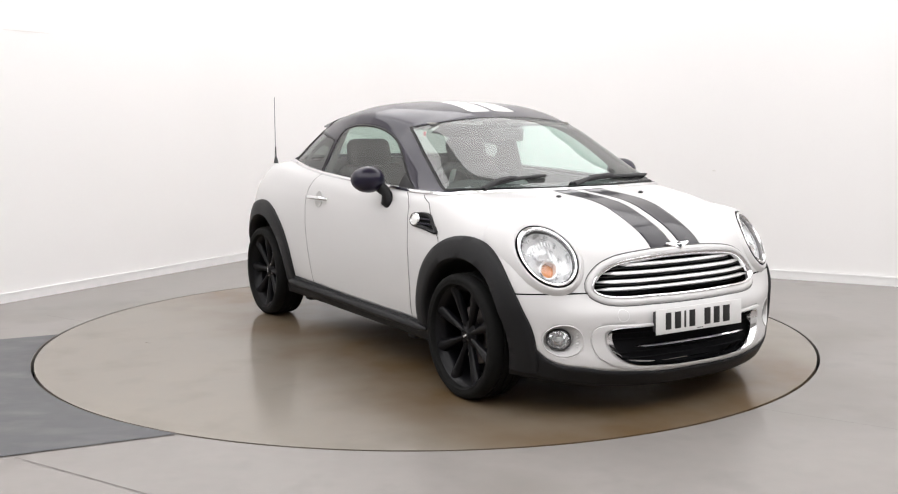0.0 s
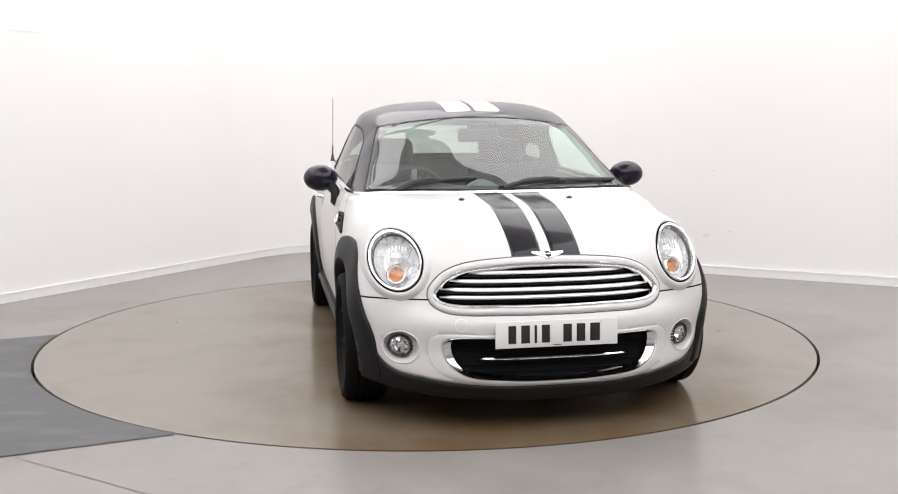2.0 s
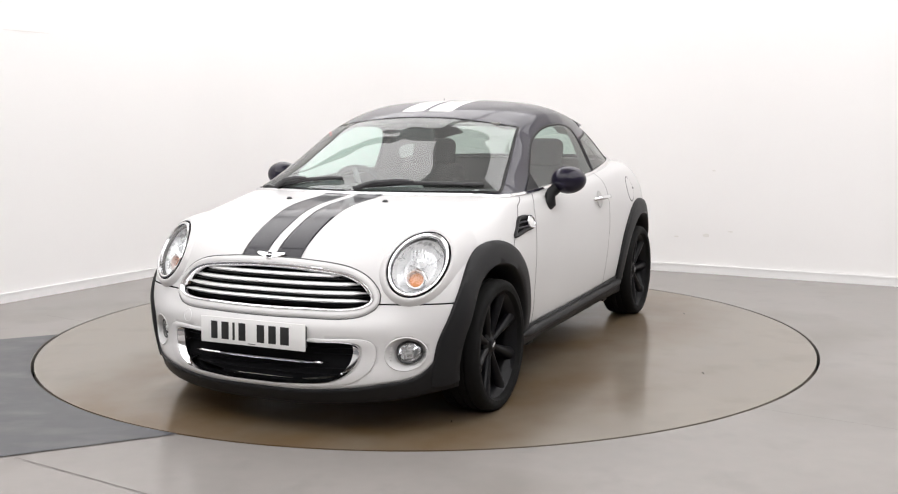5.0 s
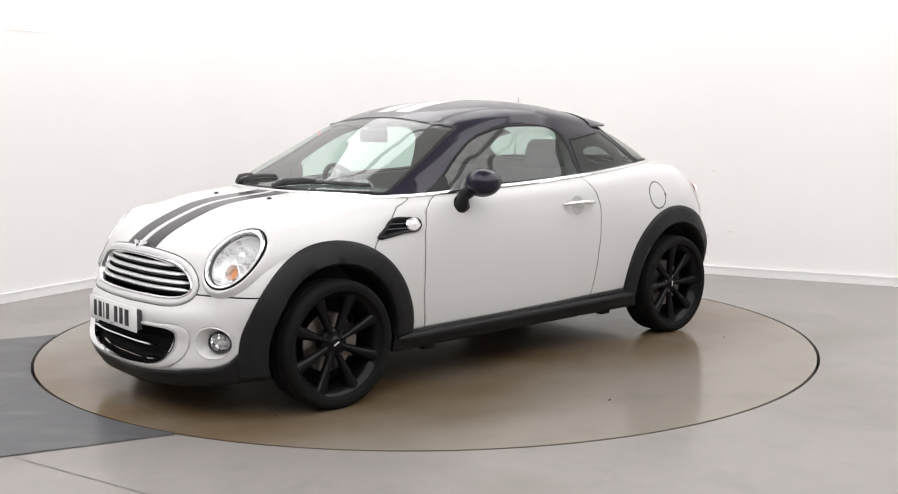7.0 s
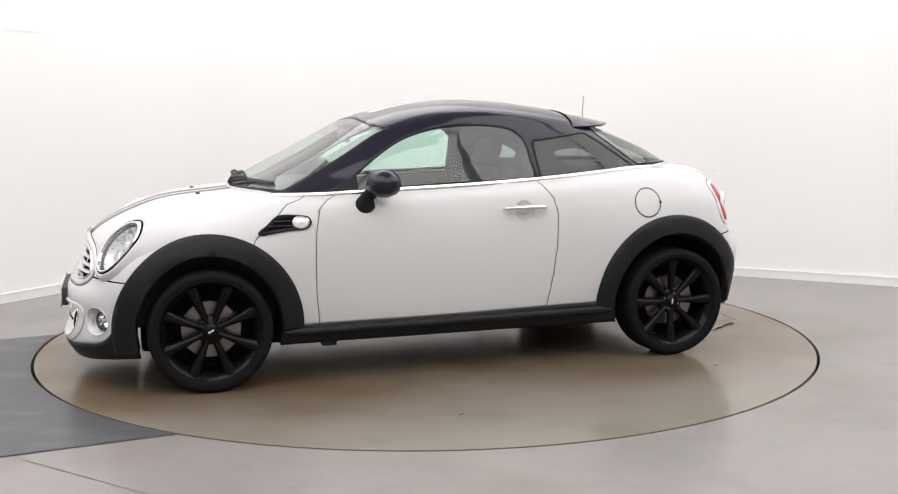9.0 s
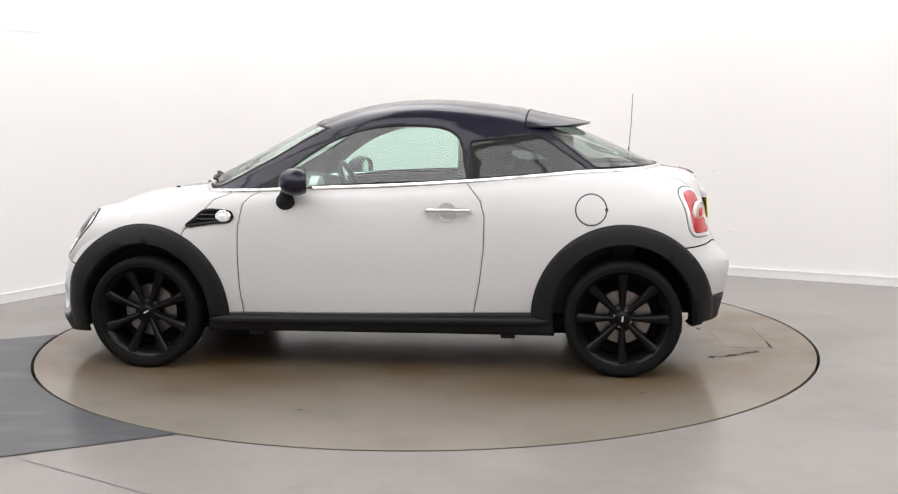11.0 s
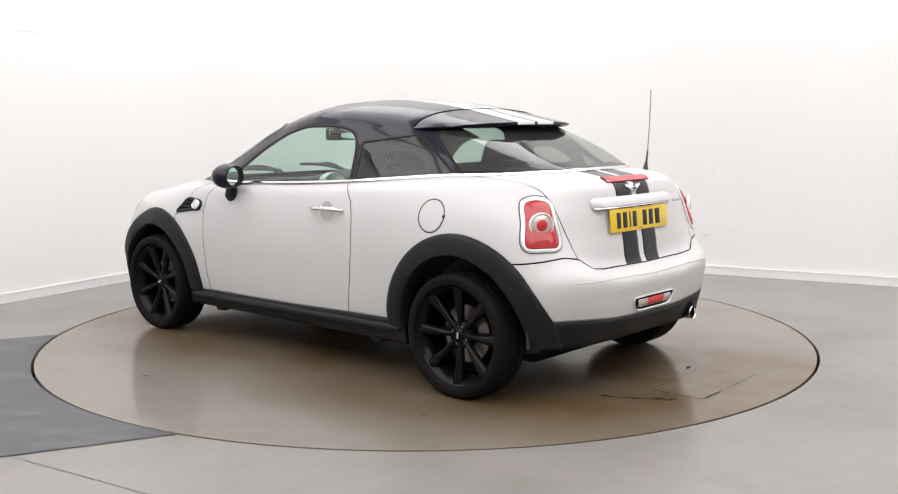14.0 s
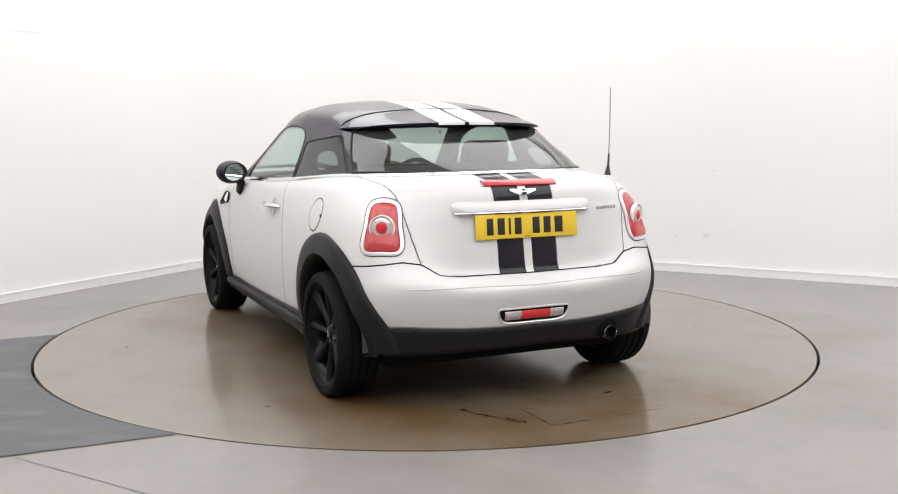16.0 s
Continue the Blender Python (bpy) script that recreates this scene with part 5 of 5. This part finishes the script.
    part("exhaust_recess", rings([cut(.058, .006), cut(.052, .010), cut(.046, .0075), cut(.001, .0075)], cap=True), GAP, CAR)
    a = part("aerial", tube([(-1.341, -.674, 1.0), (-1.341, -.674, 1.022), (-1.346, -.673, 1.05), (-1.354, -.670, 1.11)], [.017, .012, .006, .0045], 12), CABIN, CAR, "thin roof aerial with black base")
    part("rod", tube([(-1.354, -.670, 1.11), (-1.365, -.666, 1.25), (-1.372, -.662, 1.44)], .0030, 6), ROD, a, "slim dark grey rod")
    # pressed line of the bumper
    part("bumper_crease", tube([rear_pt(y, .553 + .012 * (abs(y) / .6), .0) for y in np.linspace(-.60, .60, 50)], .0035, 6), PAINT, CAR)


def spoiler():
    b = bmesh.new()
    rows = []
    for k in range(41):
        s = -1 + 2 * k / 40
        y = .555 * s
        row = []
        tail = -1.085 + .13 * abs(s) ** 3.2
        head = -.735 - .02 * (1 - s * s)
        for t in np.linspace(0, 1, 13):
            x = head + (tail - head) * t
            yy = y * (1 - .13 * t * t)
            zs = top_pt(head, y, 0, HOUSE_TREE).z
            zt = 1.2665 - .010 * s * s - .008 * abs(s) ** 6
            z = zs + (zt - zs) * (t ** .92)
            row.append(Vector((x, yy, z + .004)))
        thin = 1 - .8 * abs(s) ** 6
        low = [Vector((p.x, p.y, p.z - (.012 + .030 * (1 - abs(i - 8) / 8 if i > 3 else .5)) * thin)) for i, p in enumerate(row)]
        low[-1] = row[-1] + Vector((.004, 0, -.013 * thin))
        low[-2] = row[-2] + Vector((0, 0, -.022 * thin))
        rows.append([b.verts.new(p) for p in row + low[::-1]])
    n = len(rows[0])
    for p, q in zip(rows, rows[1:]):
        for j in range(n):
            b.faces.new((p[j], p[(j + 1) % n], q[(j + 1) % n], q[j]))
    b.faces.new(rows[0])
    b.faces.new(rows[-1])
    sp = part("roof_spoiler", b, BLACK, CAR, "gloss black roof spoiler with white stripes", sharp=35)
    seam = [(-.735 - .02 * (1 - s * s), .555 * s) for s in np.linspace(-.98, .98, 36)]
    part("spoiler_gap", tube([top_pt(x, y, .004, HOUSE_TREE) for x, y in seam], .0035, 6), GAP, sp)
    for c0, c1 in ((-.155, -.012), (.012, .155)):
        lines = []
        for t in np.linspace(0.0, 1, 13):
            line = []
            for k in range(7):
                y = c0 + (c1 - c0) * k / 6
                s = y / .555
                tail = -1.085 + .10 * abs(s) ** 3.2
                head = -.735 - .02 * (1 - s * s)
                zs = top_pt(head, y, 0, HOUSE_TREE).z
                zt = 1.2665 - .010 * s * s
                line.append(Vector((head + (tail - head) * t, y, zs + (zt - zs) * t ** .92 + .0055)))
            lines.append(line)
        lines.append([p + Vector((-.002, 0, -.014)) for p in lines[-1]])
        part("stripe", rings(lines, closed=False), WHITE_STRIPE, sp, "white painted stripe")


def belt_line():
    for name, flat in (("belt_chrome", .0),):
        b = bmesh.new()
        ring = [Vector(p) for p in RING]
        rows = []
        for i, p in enumerate(ring):
            d = (ring[(i + 1) % len(ring)] - ring[i - 1]).normalized()
            out = d.cross(Vector((0, 0, 1))).normalized()
            out = out if out.dot(Vector((p.x * .3, p.y, 0))) > 0 else -out
            rows.append([b.verts.new(p + out * o + Vector((0, 0, h))) for o, h in ((.012, -.010), (.016, .000), (.010, .010), (-.004, .012), (-.008, -.006))])
        for i in range(len(rows)):
            p, q = rows[i], rows[(i + 1) % len(rows)]
            for j in range(5):
                b.faces.new((p[j], p[(j + 1) % 5], q[(j + 1) % 5], q[j]))
        part(name, b, CHROME, CAR, "slim chrome strip round the foot of the windows")


def wipers():
    for a, b in (((-.53, .937), (-.13, .985)), ((-.03, .945), (.60, .968))):
        n = 14
        pts = [front_pt(a[0] + (b[0] - a[0]) * k / n, a[1] + (b[1] - a[1]) * k / n + .012 * math.sin(math.pi * k / n), .016, HOUSE_TREE) for k in range(n + 1)]
        w = part("wiper", tube(pts, [.006] + [.009] * (n - 1) + [.006], 8), CABIN, CAR, "black windscreen wiper")
        mid = pts[n // 2]
        root = front_pt(a[0] + .02, .936, .02, HOUSE_TREE)
        part("arm", tube([root, root.lerp(mid, .35) + Vector((.02, 0, .022)), root.lerp(mid, .75) + Vector((.016, 0, .020)), mid + Vector((.008, 0, .010))], [.013, .011, .009, .006], 8), CABIN, w)
        part("rubber", tube([p - Vector((.008, 0, .006)) for p in pts], .005, 6), RUBBER, w)


# ---- cabin and underside ----
def cabin():
    inner = []
    for p in RING[::4]:
        if -1.30 < p[0] < 1.0:
            inner.append(p)
    left = sorted([p for p in inner if p[1] > .02], key=lambda p: -p[0])
    loop = [Vector((p[0], p[1] - .035, p[2] - .012)) for p in left] + [Vector((p[0], -p[1] + .035, p[2] - .012)) for p in left[::-1]]
    rows = [loop, [Vector((p.x * .97, p.y * .96, p.z - .08)) for p in loop], [Vector((p.x * .95, p.y * .92, .30)) for p in loop], [Vector((p.x * .95, p.y * .9, .22)) for p in loop]]
    part("cabin_liner", rings(rows, cap=True), CABIN, CAR, "dark cabin trim and floor")
    # dashboard
    b = bmesh.new()
    lines = []
    for k in range(25):
        y = -.62 + 1.24 * k / 24
        curve = .06 * (y / .62) ** 2
        hump = .035 * math.exp(-((y + .36) / .16) ** 2)
        lines.append([Vector((x - curve, y, z + (hump if 0 < i < 4 else 0))) for i, (x, z) in enumerate(((.93, .90), (.80, .925), (.62, .935), (.52, .915), (.47, .86), (.50, .74), (.56, .60), (.60, .4)))])
    d = part("dashboard", rings(lines, closed=False), CABIN, CAR, "dark dashboard with round central dial")
    part("centre_dial", lathe([(0, .01), (.10, .008), (.112, 0), (.112, -.05), (0, -.05)], 36, m=Matrix.Translation((.475, 0, .85)) @ Matrix.Rotation(radians(90), 4, "Z")), SATIN, d)
    # steering wheel, on the car's right
    m = Matrix.Translation((.36, -.36, .87)) @ Matrix.Rotation(radians(-66), 4, "Y")
    sw = part("steering_wheel", lathe([(.17 + .016 * math.cos(a), .016 * math.sin(a)) for a in (2 * math.pi * k / 10 for k in range(10))], 40, axis="z", closed=True), CABIN, CAR, "black steering wheel", m)
    part("boss", lathe([(0, -.005), (.05, -.008), (.07, -.02), (.06, -.05), (0, -.05)], 24, axis="z"), CABIN, sw)
    for a in (0, 180, 270):
        part("spoke", box((.12, .03, .014), (.11, 0, -.012), .005, m=Matrix.Rotation(radians(a), 4, "Z")), SATIN, sw)
    part("steering_column", tube([(.40, -.36, .85), (.62, -.36, .78)], .04, 10), CABIN, CAR)
    for s in (1, -1):
        seat = part("seat", box((.50, .50, .15), (-.12, .36 * s, .44), .05, segments=4), SEAT, CAR, "dark fabric bucket seat with headrest")
        tilt = Matrix.Translation((-.36, .36 * s, .44)) @ Matrix.Rotation(radians(-19), 4, "Y")
        back = box((.13, .52, .60), (0, 0, .30), .055, segments=4)
        for v in back.verts:
            if v.co.z > .4:
                v.co.y *= .84
        part("backrest", back, SEAT, seat, m=tilt)
        for k in (1, -1):
            part("bolster", box((.12, .09, .46), (.055, .21 * k, .27), .04, segments=3), SEAT, seat, m=tilt)
            part("headrest_post", tube([(0, .05 * k, .54), (0, .05 * k, .64)], .006, 6), SATIN, seat, m=tilt)
        part("headrest", box((.10, .29, .20), (.01, 0, .665), .05, segments=4), SEAT, seat, m=tilt)
    part("rear_shelf", box((.62, 1.16, .14), (-.92, 0, .945), .03), CABIN, CAR, "dark rear parcel shelf")
    part("rear_bulkhead", box((.08, 1.22, .70), (-.64, 0, .70), .03), CABIN, CAR)
    mir = part("rear_view_mirror", box((.03, .23, .075), (.415, 0, 1.200), .014, segments=3), CABIN, CAR, "dark rear-view mirror")
    part("mirror_stem", tube([(.415, 0, 1.215), (.405, 0, 1.245)], .012, 8), CABIN, mir)
    part("sensor_cover", box((.06, .11, .035), (.385, 0, 1.247), .015, segments=3, m=None), CABIN, mir)
    part("mirror_glass", box((.003, .21, .058), (.3985, 0, 1.200), .001), MIRROR, mir)
    for s in (1, -1):
        part("sun_visor", box((.16, .34, .014), (.30, .30 * s, 1.268 - .006), .006, m=None), HEADLINER, CAR)
    part("tax_sticker", box((.022, .002, .022), tuple(front_pt(-.532, 1.215, -.008, HOUSE_TREE)), .0005), STICKER, CAR, "small red sticker")
    # underside
    part("underbody", box((3.1, 1.24, .10), (0, 0, .225), .02), GAP, CAR, "dark underbody")
    # Added unseen slab that blocks light, to darken the floor under the car.
    part("shade_tray", box((1.70, .94, .07), (.02, 0, .184), .02), GAP, CAR, "unseen dark slab added between the wheels to block light")
    for s in (1, -1):
        for x in (HUB_F + .405, HUB_R - .395):
            part("arch_filler", box((.09, .12, .14), (x, .55 * s, .34), .02), GAP, CAR)
        for x in (.66, -.66):
            part("jacking_point", box((.075, .05, .04), (x, .735 * s, .194), .008), PLASTIC, CAR)
    part("engine_block", box((.60, .90, .36), (1.27, 0, .44), .05), GAP, CAR)
    part("radiator", box((.03, 1.0, .42), (1.66, 0, .40), .008), GAP, CAR)
    part("rear_valance", box((.40, 1.1, .34), (-1.50, 0, .45), .04), GAP, CAR)
    part("axle", tube([(HUB_F, -.66, HUB_Z), (HUB_F, .66, HUB_Z)], .03, 10), GAP, CAR)
    part("axle", tube([(HUB_R, -.66, HUB_Z), (HUB_R, .66, HUB_Z)], .04, 10), GAP, CAR)


wheel_set()
arches()
headlamps()
fog_lamps()
front_grille()
nose_details()
side_details()
tail_lamps()
tail_details()
spoiler()
belt_line()
wipers()
cabin()


def motions():
    off = Matrix.Translation((*CAR_OFF, 0))
    walk(CAR, [(t, Matrix.Rotation(radians(a), 4, "Z") @ off) for t, a in TURN])
    walk(TABLE, [(t, Matrix.Rotation(radians(a), 4, "Z")) for t, a in TURN])


motions()
